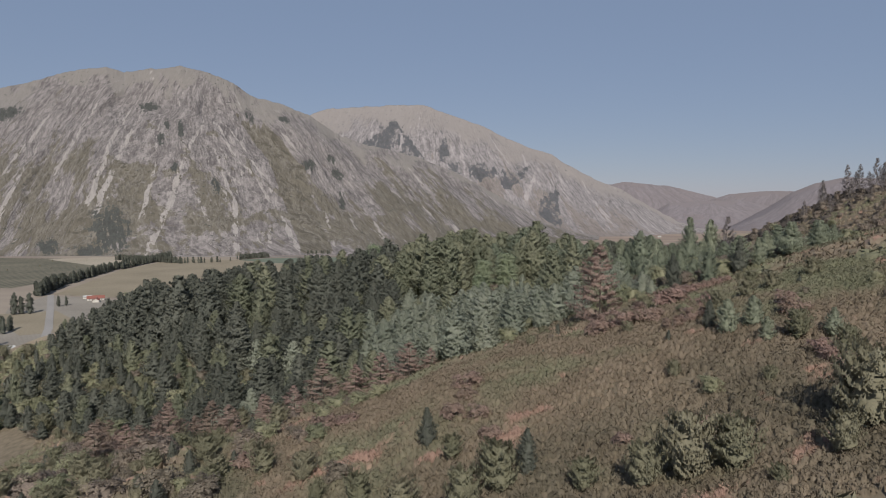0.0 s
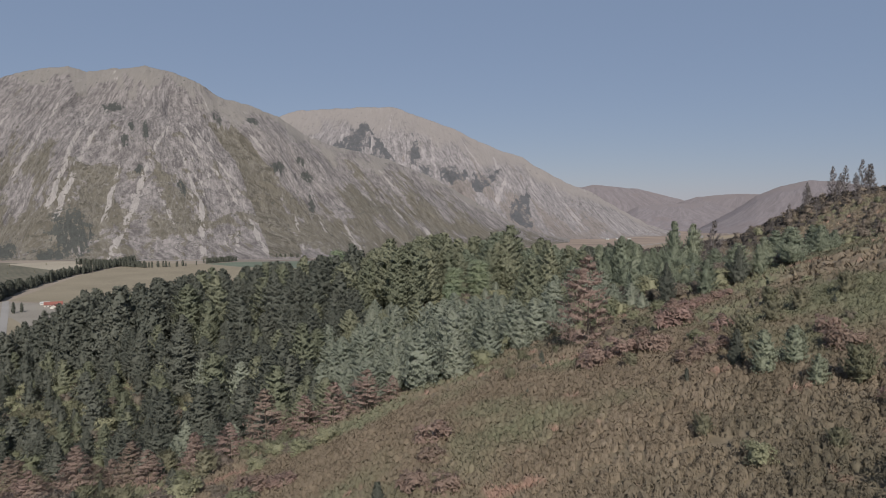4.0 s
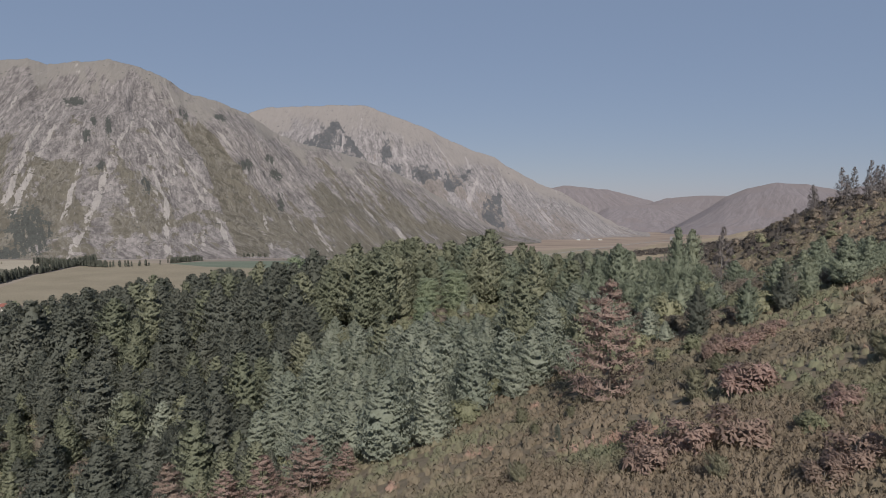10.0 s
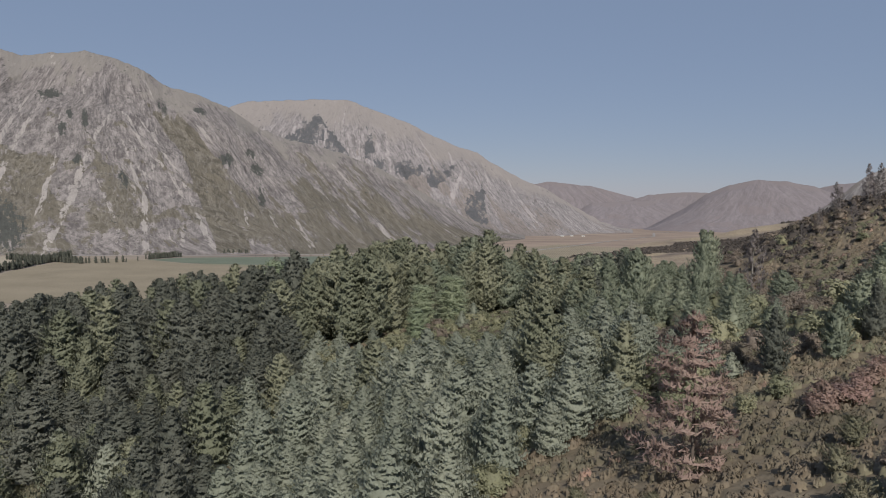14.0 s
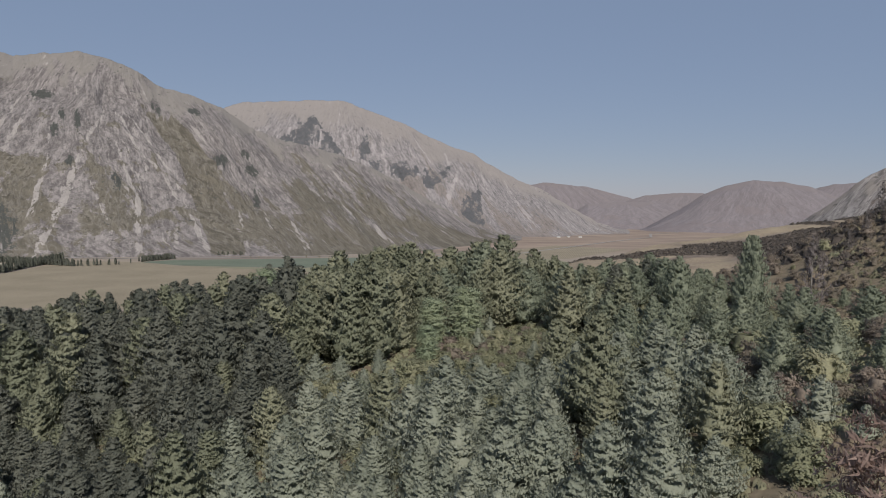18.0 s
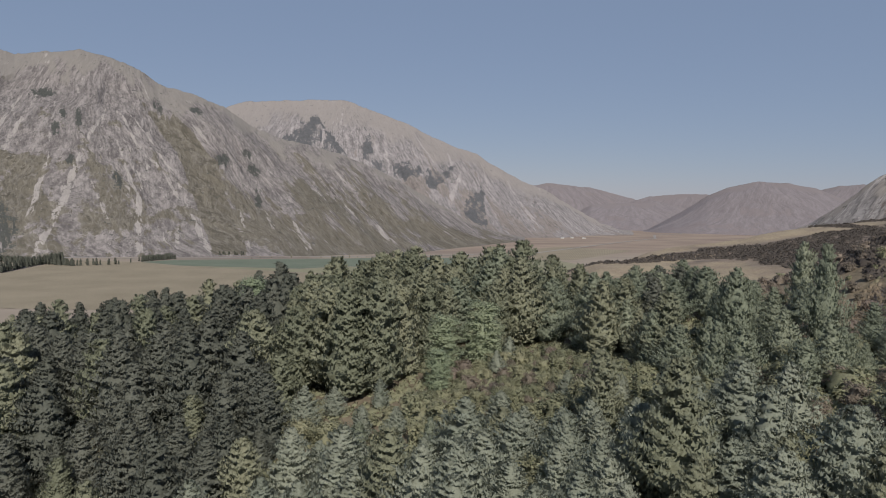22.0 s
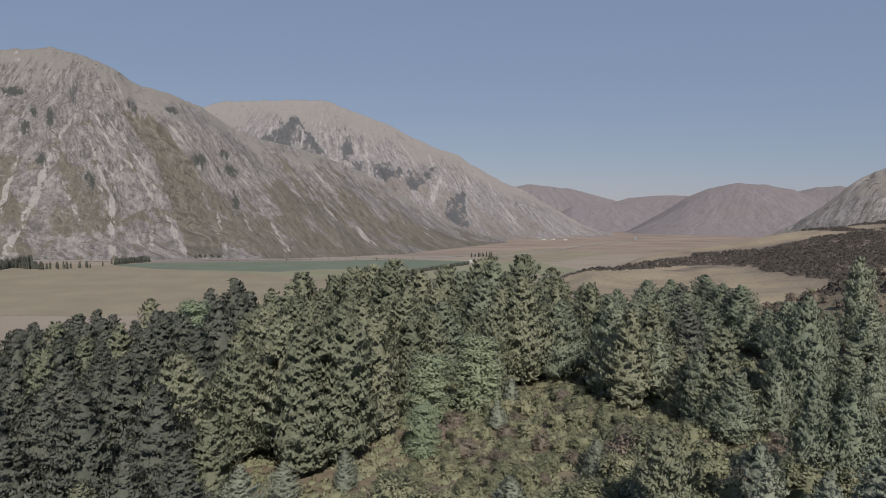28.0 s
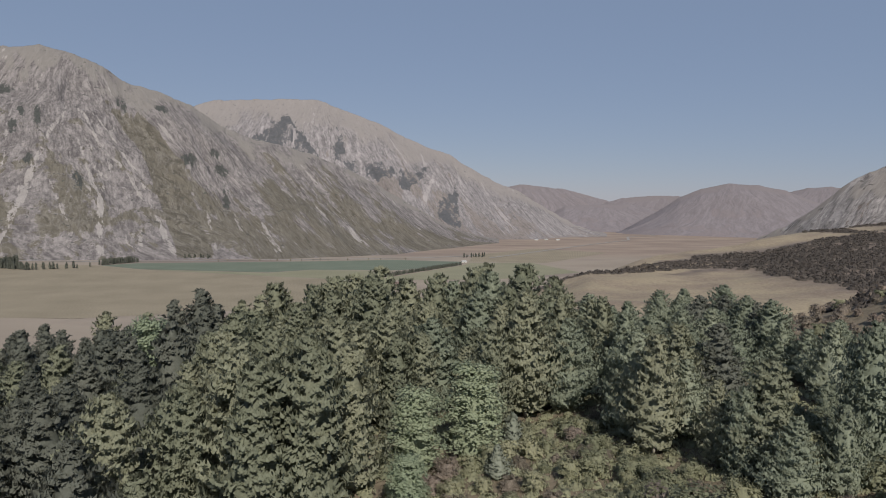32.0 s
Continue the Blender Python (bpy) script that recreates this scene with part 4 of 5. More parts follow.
for _ in range(30000):
    x, y = rnd.uniform(-150, 165), rnd.uniform(15, 262)
    out = float(edge_distance(np.array(x), np.array(y)))
    if out > -2:
        continue
    front = float(np.interp(x, FRONT_X, FRONT_Y))
    wob = 8 * (float(fbm(np.array(x / 14), np.array(y / 14), 2, 77)) - 0.5)
    if x < 62 and y < front + 0.5 * wob:
        continue
    g = float(ground_z(x, y))
    r = rnd.random()
    if 6 + wob < x < 35 + wob and 172 + wob < y < 207:
        kind, h, gap = (BUSH, rnd.uniform(0.8, 2.6), 1.8) if r < 0.70 else (BROWN, rnd.uniform(0.8, 2.0), 1.8) if r < 0.93 else (SILVER, rnd.uniform(2.5, 4.5), 3.5)
    elif x < -38 and y < front + 40:
        kind, h, gap = (BROWN, rnd.uniform(1.6, 3.0), 2.4) if r < 0.10 else (BUSH, rnd.uniform(1.6, 3.6), 2.4) if r < 0.25 else (KANUKA, rnd.uniform(1.8, 4.2), 2.6) if r < 0.40 else (FIR, rnd.uniform(3.5, 8.5), 3.0) if r < 0.80 else (PINE, rnd.uniform(4, 8), 3.0)
    elif x < -8 and y < front + 14:
        kind, h, gap = (SILVER, rnd.uniform(3, 5.5), 3.0) if r < 0.45 else (FIR, rnd.uniform(3.0, 6.5), 3) if r < 0.85 else (PINE, rnd.uniform(4, 7), 3)
    elif y > 178 + wob and x < 48 + wob:
        if 12 < x and y < 205 and wob < -9:
            kind, h, gap = (BUSH, rnd.uniform(1.4, 3.2), 2.6) if r < 0.8 else (SILVER, rnd.uniform(3, 6), 4)
        else:
            top = float(np.interp(x, TOP_X, TOP_Z))
            h = min(18.5, max(9, top - g)) * (rnd.uniform(0.80, 1.0) if r < 0.8 else rnd.uniform(0.55, 0.8))
            kind, gap = (FIR if x < -18 and rnd.random() < 0.8 else OLIVE if x > 16 and rnd.random() < 0.35 else PINE), 4.7
    elif x < -15 + wob * 2 or (y < 94 and x < 40):
        h = rnd.uniform(5.5, 13.0) * (0.75 + 0.25 * float(smooth(70, 150, y)))
        kind, gap = (PINE, 4.2) if r < 0.18 else (FIR, 4.0) if r < 0.93 else (SILVER, 3.6)
        if kind is SILVER:
            h *= 0.75
    elif x < (27 if y < 126 else 36) + wob and y < 160 + wob:
        kind, h, gap = (SILVER, rnd.uniform(4.5, 8.8), 3.4) if r < 0.84 else (PINE, rnd.uniform(7, 11), 3.8) if r < 0.92 else (BUSH, rnd.uniform(2, 3.6), 3)
    elif x < 36 and x > -6:
        kind, h, gap = (SILVER, rnd.uniform(3, 5.2), 3.6) if r < 0.40 else (OLIVE, rnd.uniform(3.5, 5.5), 4) if r < 0.5 else (BUSH, rnd.uniform(1.6, 4), 2.6)
    elif x < 36:
        kind, h, gap = (SILVER, rnd.uniform(5, 9), 4) if r < 0.3 else (PINE, rnd.uniform(9, 13), 4.3) if r < 0.7 else (BUSH, rnd.uniform(2, 4), 3)
    elif x < 62 and 116 < y < 172:
        kind, h, gap = (SILVER, rnd.uniform(3.0, 5.0), 3.6) if r < 0.10 else (OLIVE, rnd.uniform(3.5, 7.5), 4) if r < 0.30 else (BUSH, rnd.uniform(1.6, 4.0), 3.0) if r < 0.62 else (BROWN, rnd.uniform(1.2, 3.0), 2.8)
    elif y > 112 + 0.45 * (x - 36) and x < 165:
        if y > 198 and x < 76:
            kind, gap = (OLIVE, 4.4) if r < 0.65 else (FIR, 4.4) if r < 0.8 else (BUSH, 3)
            h = min(rnd.uniform(7, 11), 139.5 - g) if kind is not BUSH else rnd.uniform(1.5, 3)
        elif y > 150 and x < 66:
            kind, h, gap = (OLIVE, rnd.uniform(4, 9), 5) if r < 0.40 else (SILVER, rnd.uniform(3, 5), 4.5) if r < 0.52 else (BUSH, rnd.uniform(1.5, 3.4), 3) if r < 0.8 else (BROWN, rnd.uniform(1.2, 2.6), 3)
        elif y < 128 + 0.45 * (x - 36) and x < 85:
            kind, h, gap = (OLIVE, rnd.uniform(4, 7.0), 4.4) if r < 0.5 else (BUSH, rnd.uniform(1.0, 2.2), 3.4)
        else:
            kind, h, gap = (OLIVE, rnd.uniform(2.5, 5), 6.5) if r < (0.14 if x < 85 else 0.03) else (BUSH, rnd.uniform(1.0, 2.4), 3.6) if r < (0.40 if x < 85 else 0.12) else (BROWN, rnd.uniform(1.0, 2.4), 3.0)
    else:
        continue
    if kind in (PINE, FIR, OLIVE, SILVER) and x < 0.2 * y:
        h = min(h, 150.3 - y * float(np.interp(x / y, BROW_T, BROW_S)) - g + rnd.uniform(-1.5, 0.6))
        if h < 2:
            continue
    if kind in (PINE, FIR, SILVER) and rnd.random() < 0.035:
        free(x, y, 6.5)
    elif free(x, y, gap):
        plan.append((kind, x, y, h * rnd.uniform(0.82, 1.06)))

def nearest_view(q):
    """How near the camera comes to a plant that still stands ahead of it."""
    ahead = [math.hypot(q[1], q[2] - c) for c in (0, 20, 40, 60, 80, 100, 126) if q[2] - c > 24 + 0.6 * abs(q[1])]
    return min(ahead, default=200)


plan.sort(key=nearest_view)
count = {}
for kind, x, y, h in plan:
    count[kind] = count.get(kind, 0) + 1
    grown = 2.0 if kind in (BUSH, BROWN) else 3.6 if kind is KANUKA else 10.0
    limit = 288
    if count[kind] > limit and kind in (BUSH, BROWN):
        (far_bushes if kind is BUSH else far_scrub).append((*kind.shapes[kind.half + rnd.randrange(kind.half)][:2], x, y, h / grown, rnd.uniform(0, 6.28)))
    elif count[kind] > limit:
        (far_firs if x < -18 else far_pines).append((*FAR_SHAPES[rnd.randrange(5)], x, y, h / grown, rnd.uniform(0, 6.28)))
    else:
        broad = {PINE: 1.3, FIR: 1.35, SILVER: 1.5, OLIVE: 1.35}.get(kind, 1.0) * rnd.uniform(0.88, 1.14)
        kind.plant(x, y, h / grown * broad, rnd.randrange(9), rnd.uniform(0, 6.28), 1 / broad, fine=count[kind] <= 110)
if far_pines:
    joined("pine_wood", "green pine wood along the brow", "wood", (M_BARK, M_PINE), far_pines)
if far_firs:
    joined("fir_wood", "deep green fir wood on the lower slope", "wood", (M_BARK, M_FIR), far_firs)
if far_bushes:
    joined("bushes", "olive-green bushes on rough ground", "bushes", (M_BARK, M_BUSH), far_bushes)
if far_scrub:
    joined("scrub", "purple-brown scrub on the upper slope", "bushes", (M_BARK, M_BROWN), far_scrub)

# ---- larches on the ridge ----
for x, y, h in ((127, 215, 12), (133, 219, 12), (120, 216, 9.5), (140, 221, 14), (113, 214, 8), (146, 226, 13), (136, 226, 11), (107, 212, 6.5), (123, 222, 10), (150, 218, 14),
                (156, 230, 13), (144, 212, 12), (130, 209, 9), (118, 208, 7.5), (138, 214, 11), (125, 210, 8), (152, 208, 12), (160, 216, 13)):
    put(BARE, x, y, height=0.8 * h)
for i in range(30):
    x = rnd.uniform(103, 165)
    y = 204 + 0.12 * (x - 104) + rnd.gauss(0, 4)
    if free(x, y, 2.6):
        put(BARE, x, y, height=rnd.uniform(4.5, 8) + 0.04 * (x - 103), wide=rnd.uniform(0.9, 1.2))

# ---- shrubs standing out on the heath ----
for kind, x, y, h in ((KANUKA, 14.3, 40.3, 3.9), (KANUKA, 16.9, 39.6, 3.2), (KANUKA, 11.6, 40.4, 2.8), (KANUKA, 25.2, 40, 4.8), (KANUKA, 3.2, 44.5, 3.2), (KANUKA, 0.6, 43, 3.0), (FIR, 5.2, 45.6, 3.4), (FIR, -1.9, 54, 3.4), (KANUKA, -7, 49, 2.4), (KANUKA, -3.6, 46, 2.4),
                      (KANUKA, -12.5, 56, 2.4), (KANUKA, -17, 60, 2.6), (KANUKA, -20, 66, 2.2), (KANUKA, 22.5, 38, 2.4), (KANUKA, 28.2, 43, 2.6), (FIR, 24.2, 62.5, 2.8), (KANUKA, 28.6, 55, 2.4),
                      (KANUKA, 29.8, 50, 2.2), (DRY, 1.5, 60.8, 1.2), (DRY, 2.3, 56, 1.3), (DRY, 3.1, 51.4, 1.1), (DRY, 7.8, 37.9, 1.2), (DRY, 17.1, 45.7, 0.9), (DRY, 32, 63.9, 1.4), (DRY, 28.6, 49.6, 1.3), (DRY, 27.1, 82.1, 2.2), (DRY, 31, 60.5, 1.6), (DRY, 28.7, 51, 1.4), (DRY, 1.7, 64.5, 1.6), (DRY, 0.4, 57, 1.4), (DRY, 3, 52, 1.0), (DRY, 17.2, 76.4, 1.6), (DRY, -12.9, 68.5, 1.8),
                      (DRY, 16.4, 73.2, 1.6), (DRY, 21.5, 73, 2.0), (DRY, 28, 82.3, 1.8), (KANUKA, 26, 65, 2.6), (FIR, 38, 113, 6.5), (OLIVE, 43.4, 112, 5.5), (FIR, 49.8, 115, 6.0), (OLIVE, 54, 117, 5), (FIR, 60.5, 120, 5.5), (DRY, 36, 100, 1.6),
                      (DRY, 39, 103, 1.2), (DRY, 33, 99, 1.2), (OLIVE, 39, 162, 9.5), (OLIVE, 46, 177, 8), (OLIVE, 40.5, 183, 9), (DRY, 12, 46, 1.0), (DRY, 22, 66, 1.2), (BUSH, 34, 106, 1.8), (BUSH, 30, 104, 1.5), (BUSH, 26, 106, 1.8)):
    put(kind, x, y, height=h)

for kind, x, y, h in ((BUSH, 31.4, 174, 4.2), (BROWN, 29, 176, 3.6), (OLIVE, 41, 160, 8.5), (BUSH, 39.3, 153, 3.2), (BUSH, 46.8, 161, 3.4), (BUSH, 44, 156, 2.8), (BUSH, 51.8, 190, 3.6), (BUSH, 49, 186, 3.0), (BUSH, 16.5, 176, 2.2), (BUSH, 54, 170, 3.2), (BUSH, 58, 176, 3.0), (BUSH, 62, 168, 2.8)):
    put(kind, x, y, height=h, wide=1.15)
for x, y, h in ((24.6, 59.2, 3.3), (27.2, 59.8, 3.0), (26.6, 56.2, 2.2), (31, 54, 2.4)):
    put(OLIVE, x, y, height=h, wide=1.25)
for _ in range(420):
    x = rnd.uniform(-70, -8)
    y = rnd.uniform(48 - 0.45 * x, float(np.interp(x, FRONT_X, FRONT_Y)) - 1)
    if rnd.random() < 0.55 and free(x, y, 2.2):
        kind = rnd.choice((KANUKA, KANUKA, BUSH, BROWN, KANUKA, FIR) if x < -20 else (KANUKA, BROWN, DRY, BUSH))
        put(kind, x, y, height=rnd.uniform(1.4, 3.0) if x < -20 else rnd.uniform(0.9, 1.8), wide=1.15)
for x, y, h in ((31.5, 71, 1.9), (35, 73, 2.0), (40, 74, 2.0), (36, 80, 1.8), (26, 88, 1.6), (30, 92, 1.8), (24, 84, 1.4)):
    put(KANUKA, x, y, height=h, wide=1.1)
for x, y in ((23.3, 66.2), (24.6, 67.4), (19.1, 74.3), (28, 73.3), (29.2, 74.6), (33.5, 100), (35, 101), (36.6, 101.5), (40.5, 104), (42, 105), (44, 106.5)):
    put(DRY, x, y, height=rnd.uniform(1.2, 1.9))

for i in range(85):
    x, y = (rnd.uniform(-24, 10), rnd.uniform(41, 52)) if i < 30 else (rnd.uniform(8, 46), rnd.uniform(34, 100))
    if y > np.interp(x, FRONT_X, FRONT_Y) - 2 or not free(x, y, 2.0 if i < 30 else 3.4):
        continue
    if i < 30:
        put(KANUKA, x, y, height=rnd.uniform(1.4, 2.6))
    else:
        put(rnd.choice((KANUKA, KANUKA, BROWN, BUSH, FIR)), x, y, height=rnd.uniform(0.8, 1.5))

# ---- heath ----


def heath(name, label, x, y, size, seed, twigs, leaf=0.34, thin=0.3, material=None, tall=0.95, inner=0.9):
    """Low rounded shrubs of short upright twigs round a dense inside at the points x, y, as one mesh."""
    rng = np.random.default_rng(seed)
    n = len(x)
    size = np.asarray(size)
    s = np.repeat(size, twigs)
    a, q = rng.uniform(0, 6.28, n * twigs), rng.uniform(0, 1, n * twigs) ** 0.5
    high = tall * rng.uniform(0.75, 1.2, n) * np.clip(0.5 / size, 0.6, 1.4) ** 0.6
    gz_ = ground_z(x, y)
    px, py = np.repeat(x, twigs) + q * s * np.cos(a), np.repeat(y, twigs) + q * s * np.sin(a)
    dome = np.sqrt(np.clip(1 - q * q, 0, 1))
    z = np.repeat(gz_, twigs) + 0.2 * (px - np.repeat(x, twigs))
    p = np.stack([px, py, z + s * np.repeat(high, twigs) * dome * rng.uniform(0.65, 1.0, n * twigs)], -1)
    d = np.stack([0.7 * q * np.cos(a), 0.7 * q * np.sin(a), 1.05 + 0.3 * (1 - q)], -1) + rng.normal(0, 0.26, (n * twigs, 3))
    length = leaf * np.sqrt(s) * rng.uniform(0.6, 1.3, n * twigs)
    out = np.stack([q * np.cos(a), q * np.sin(a), 1.3 + 0 * q], -1) + rng.normal(0, 0.2, (n * twigs, 3))
    tops = sprays(p, d, length, length * thin, rng, np.stack([q * np.cos(a), q * np.sin(a), 0.55 + 0 * q], -1), out)
    sides = 6
    b = np.arange(sides) * 2 * math.pi / sides
    ring = np.stack([np.stack([np.cos(b) * k, np.sin(b) * k, 0 * b + v], -1) for k, v in ((inner, -0.25), (0.78 * inner, 0.6 * inner))]).reshape(-1, 3)
    ring = np.concatenate([ring, [[0, 0, inner]]])
    base = np.stack([x, y, gz_], -1)[:, None]
    grow = np.stack([size, size, size * high], -1)[:, None]
    core = base + ring[None] * grow * rng.uniform(0.65, 1.3, (n, len(ring), 1))
    core[..., 2] += 0.2 * (core[..., 0] - np.asarray(x)[:, None])
    tri = [(i, (i + 1) % sides, sides + (i + 1) % sides) for i in range(sides)] + [(i, sides + (i + 1) % sides, sides + i) for i in range(sides)]
    tri = np.array(tri + [(sides + i, sides + (i + 1) % sides, 2 * sides) for i in range(sides)])
    body = (core.reshape(-1, 3), (tri[None] + np.arange(n)[:, None, None] * len(ring)).reshape(-1, 3), unit(np.tile(ring * np.array([1, 1, 0.6]) + np.array([0, 0, 0.8]), (n, 1))))
    v, f, m = together(tops, body)
    return tagged(new(name, tri_mesh(name, v, f, [material or M_HEATH], m)), label, "heath", kind="stuff")


hr = np.random.default_rng(5)
TRACK = [(57, 107), (62.5, 110), (68, 111.5), (75, 114.5), (83, 117), (95, 119)]


def on_heath(n, x0, x1, y0, y1):
    x, y = hr.uniform(x0, x1, n), hr.uniform(y0, y1, n)
    keep = (y < np.interp(x, FRONT_X + (66, 112, 165), FRONT_Y + (190, 215, 228)) + 5) & (fbm(x / 7, y / 7, 3, 13) > 0.2)
    for (ax, ay), (bx_, by_) in zip(TRACK[:-1], TRACK[1:]):
        t = np.clip(((x - ax) * (bx_ - ax) + (y - ay) * (by_ - ay)) / ((bx_ - ax) ** 2 + (by_ - ay) ** 2), 0, 1)
        keep &= np.hypot(x - ax - t * (bx_ - ax), y - ay - t * (by_ - ay)) > 1.5
    return x[keep], y[keep]


hx, hy = on_heath(24000, -30, 46, 34, 80)
heath("heath", "brown and rusty heath shrubs covering the slope", hx, hy, hr.uniform(0.22, 0.5, len(hx)), 6, 28, 0.25, 0.20, None, 1.6, 0.68)
hx, hy = on_heath(36000, -85, 165, 80, 232)
heath("heath", "brown heath shrubs on the upper slope", hx, hy, hr.uniform(0.3, 0.75, len(hx)), 7, 18, 0.30, 0.22, None, 1.5, 0.68)
ox, oy = hr.uniform(-150, 130, 15000), hr.uniform(-60, 112, 15000)
keep = ((ox < -30) | (ox > 46) | (oy < 34)) & ((oy < 80) | (ox > 50) | (ox < -85)) & (oy < 112 + 0.45 * np.maximum(0, ox - 36))
heath("heath", "brown heath shrubs on the outer slope", ox[keep], oy[keep], hr.uniform(0.8, 1.8, int(keep.sum())), 12, 9, 0.6, 0.26)
ux, uy = hr.uniform(-130, 62, 16000), hr.uniform(90, 215, 16000)
keep = uy > np.interp(ux, FRONT_X, FRONT_Y) + 4
heath("undergrowth", "olive undergrowth between the trees", ux[keep], uy[keep], hr.uniform(0.5, 1.3, int(keep.sum())), 9, 18, 0.30, 0.36, M_BUSH, 0.8, 0.62)
bx, by = hr.uniform(95, 420, 22000), hr.uniform(205, 560, 22000)
wob = 40 * (fbm(bx / 45, by / 45, 4, 3) - 0.5)
keep = ((bx + wob - 0.10 * (by - 330) > 188) & (by + wob < 495)) | (bx + 2 * wob > 345) | (abs(by + 0.45 * wob - 0.22 * (bx - 150) - 455) < 9) | ((by < 250) & (bx > 100))
bx, by = bx[keep], by[keep]
heath("scrub", "dark purple-brown scrub covering the far shoulder", bx, by, hr.uniform(0.8, 2.2, len(bx)), 8, 12, 0.6, 0.34, M_SCRUB, 0.95, 0.75)

# ---- valley floor ----


def field_material(name, a, b, turn, rows=0.06):
    m, nt, bs = nodes_of(name, 0.95)
    mp, tc, wv = nt.nodes.new("ShaderNodeMapping"), nt.nodes.new("ShaderNodeTexCoord"), nt.nodes.new("ShaderNodeTexWave")
    mp.inputs["Rotation"].default_value = (0, 0, radians(turn))
    wv.inputs["Scale"].default_value, wv.inputs["Distortion"].default_value, wv.inputs["Detail"].default_value = rows, 3, 3
    nt.links.new(tc.outputs["Object"], mp.inputs[0])
    nt.links.new(mp.outputs[0], wv.inputs[0])
    fac = calc(nt, "ADD", calc(nt, "MULTIPLY", wv.outputs["Fac"], 0.3), calc(nt, "MULTIPLY", texture(nt, 0.012, 6), 0.7))
    nt.links.new(ramp(nt, fac, (0.3, a), (0.7, b)), bs.inputs["Base Color"])
    return m


M_TAN = field_material("dry_pasture", (0.175, 0.150, 0.107), (0.245, 0.211, 0.155), 20)
M_STRAW = field_material("straw_field", (0.259, 0.227, 0.175), (0.324, 0.288, 0.231), 35)
M_GREEN = field_material("green_crop", (0.098, 0.119, 0.089), (0.138, 0.159, 0.121), 10)
M_PALEGREEN = field_material("pale_pasture", (0.169, 0.167, 0.111), (0.219, 0.208, 0.142), -20)
M_SCRUBLAND = field_material("rough_scrubland", (0.078, 0.077, 0.058), (0.153, 0.139, 0.103), 0, 0.02)
M_GRAVEL = field_material("gravel", (0.201, 0.191, 0.180), (0.276, 0.263, 0.250), 50)
M_YARD = field_material("dusty_yard", (0.175, 0.157, 0.133), (0.249, 0.228, 0.196), 15)
M_EARTH = field_material("bare_earth", (0.141, 0.094, 0.075), (0.212, 0.151, 0.125), 50)


def field(corners, material, label, level=0.25):
    me = mesh_of("field", [(x, y, level) for x, y in corners], [tuple(range(len(corners)))], material)
    return tagged(new("field", me), label, "field", kind="structure")


def lane(points, width, material, label, level=0.6, name="road"):
    """A ribbon along points on the ground."""
    left, right = [], []
    for i, (x, y) in enumerate(points):
        (ax, ay), (bx_, by_) = points[max(i - 1, 0)], points[min(i + 1, len(points) - 1)]
        n = math.hypot(bx_ - ax, by_ - ay)
        ox, oy = -(by_ - ay) / n * width / 2, (bx_ - ax) / n * width / 2
        left.append((x + ox, y + oy, level))
        right.append((x - ox, y - oy, level))
    k = len(points)
    me = mesh_of(name, left + right, [(i, i + 1, k + i + 1, k + i) for i in range(k - 1)], material)
    return tagged(new(name, me), label, name, kind="structure")


field([(-1300, 1250), (-760, 1190), (-745, 1500), (-760, 1800), (-1260, 1860), (-1500, 1800)], M_SCRUBLAND, "rough grey-green scrubland by the river")
field([(-1050, 1800), (-760, 1560), (-748, 1830), (-760, 1870), (-960, 1885)], M_STRAW, "straw-coloured dry field behind the tree belt", 0.4)
field([(-725, 1520), (-640, 1110), (-560, 1080), (-330, 1050), (-60, 1130), (30, 1480), (-160, 1560), (-430, 1700), (-545, 1795), (-720, 1840)], M_TAN, "wide tan dry pasture")
field([(-545, 1800), (-430, 1708), (-150, 1640), (-60, 1700), (140, 1690), (300, 1820), (330, 1930), (150, 1985), (-60, 1930), (-300, 1890), (-480, 1860)], M_GREEN, "flat green crop field")
field([(-420, 1700), (-150, 1566), (32, 1490), (130, 1675), (-60, 1692), (-150, 1630)], M_PALEGREEN, "pale dry pasture")
field([(70, 1486), (330, 1500), (560, 1640), (520, 1900), (345, 1900), (320, 1830)], M_PALEGREEN, "pale green pasture beyond the hedge")
field([(350, 1930), (560, 1900), (900, 2300), (700, 2500), (420, 2180)], M_TAN, "tan dry pasture near the fan")
field([(20, 1400), (120, 1380), (150, 1440), (60, 1470), (20, 1455)], M_EARTH, "red-brown bare earth yard", 0.5)
field([(-620, 960), (-430, 620), (-340, 640), (-400, 800), (-500, 1040), (-560, 1075), (-640, 1090)], M_YARD, "dusty grey-brown farm yard", 0.35)
field([(-610, 900), (-480, 760), (-420, 800), (-540, 940)], M_TAN, "dry grass by the farm yard", 0.5)
lane([(-1400, 1985), (-1200, 1945), (-900, 1925), (-600, 1905), (-420, 1925), (-150, 1975), (50, 2010), (250, 2060), (430, 2160)], 16, M_GRAVEL, "pale gravel river bed under the mountain", 0.7, "riverbed")
lane([(440, 2060), (700, 2380), (1000, 2750), (1350, 3150), (1500, 3500), (1750, 3700), (1820, 3950), (2100, 4250)], 13, M_GRAVEL, "pale unsealed valley road", 0.9)
lane([(-640, 1100), (-560, 960), (-470, 800), (-400, 660), (-330, 560)], 9, M_GRAVEL, "pale unsealed farm road", 0.8)
lane([(2200, 4100), (2450, 4150), (2600, 4230)], 16, M_GRAVEL, "pale track across the plain", 0.9)


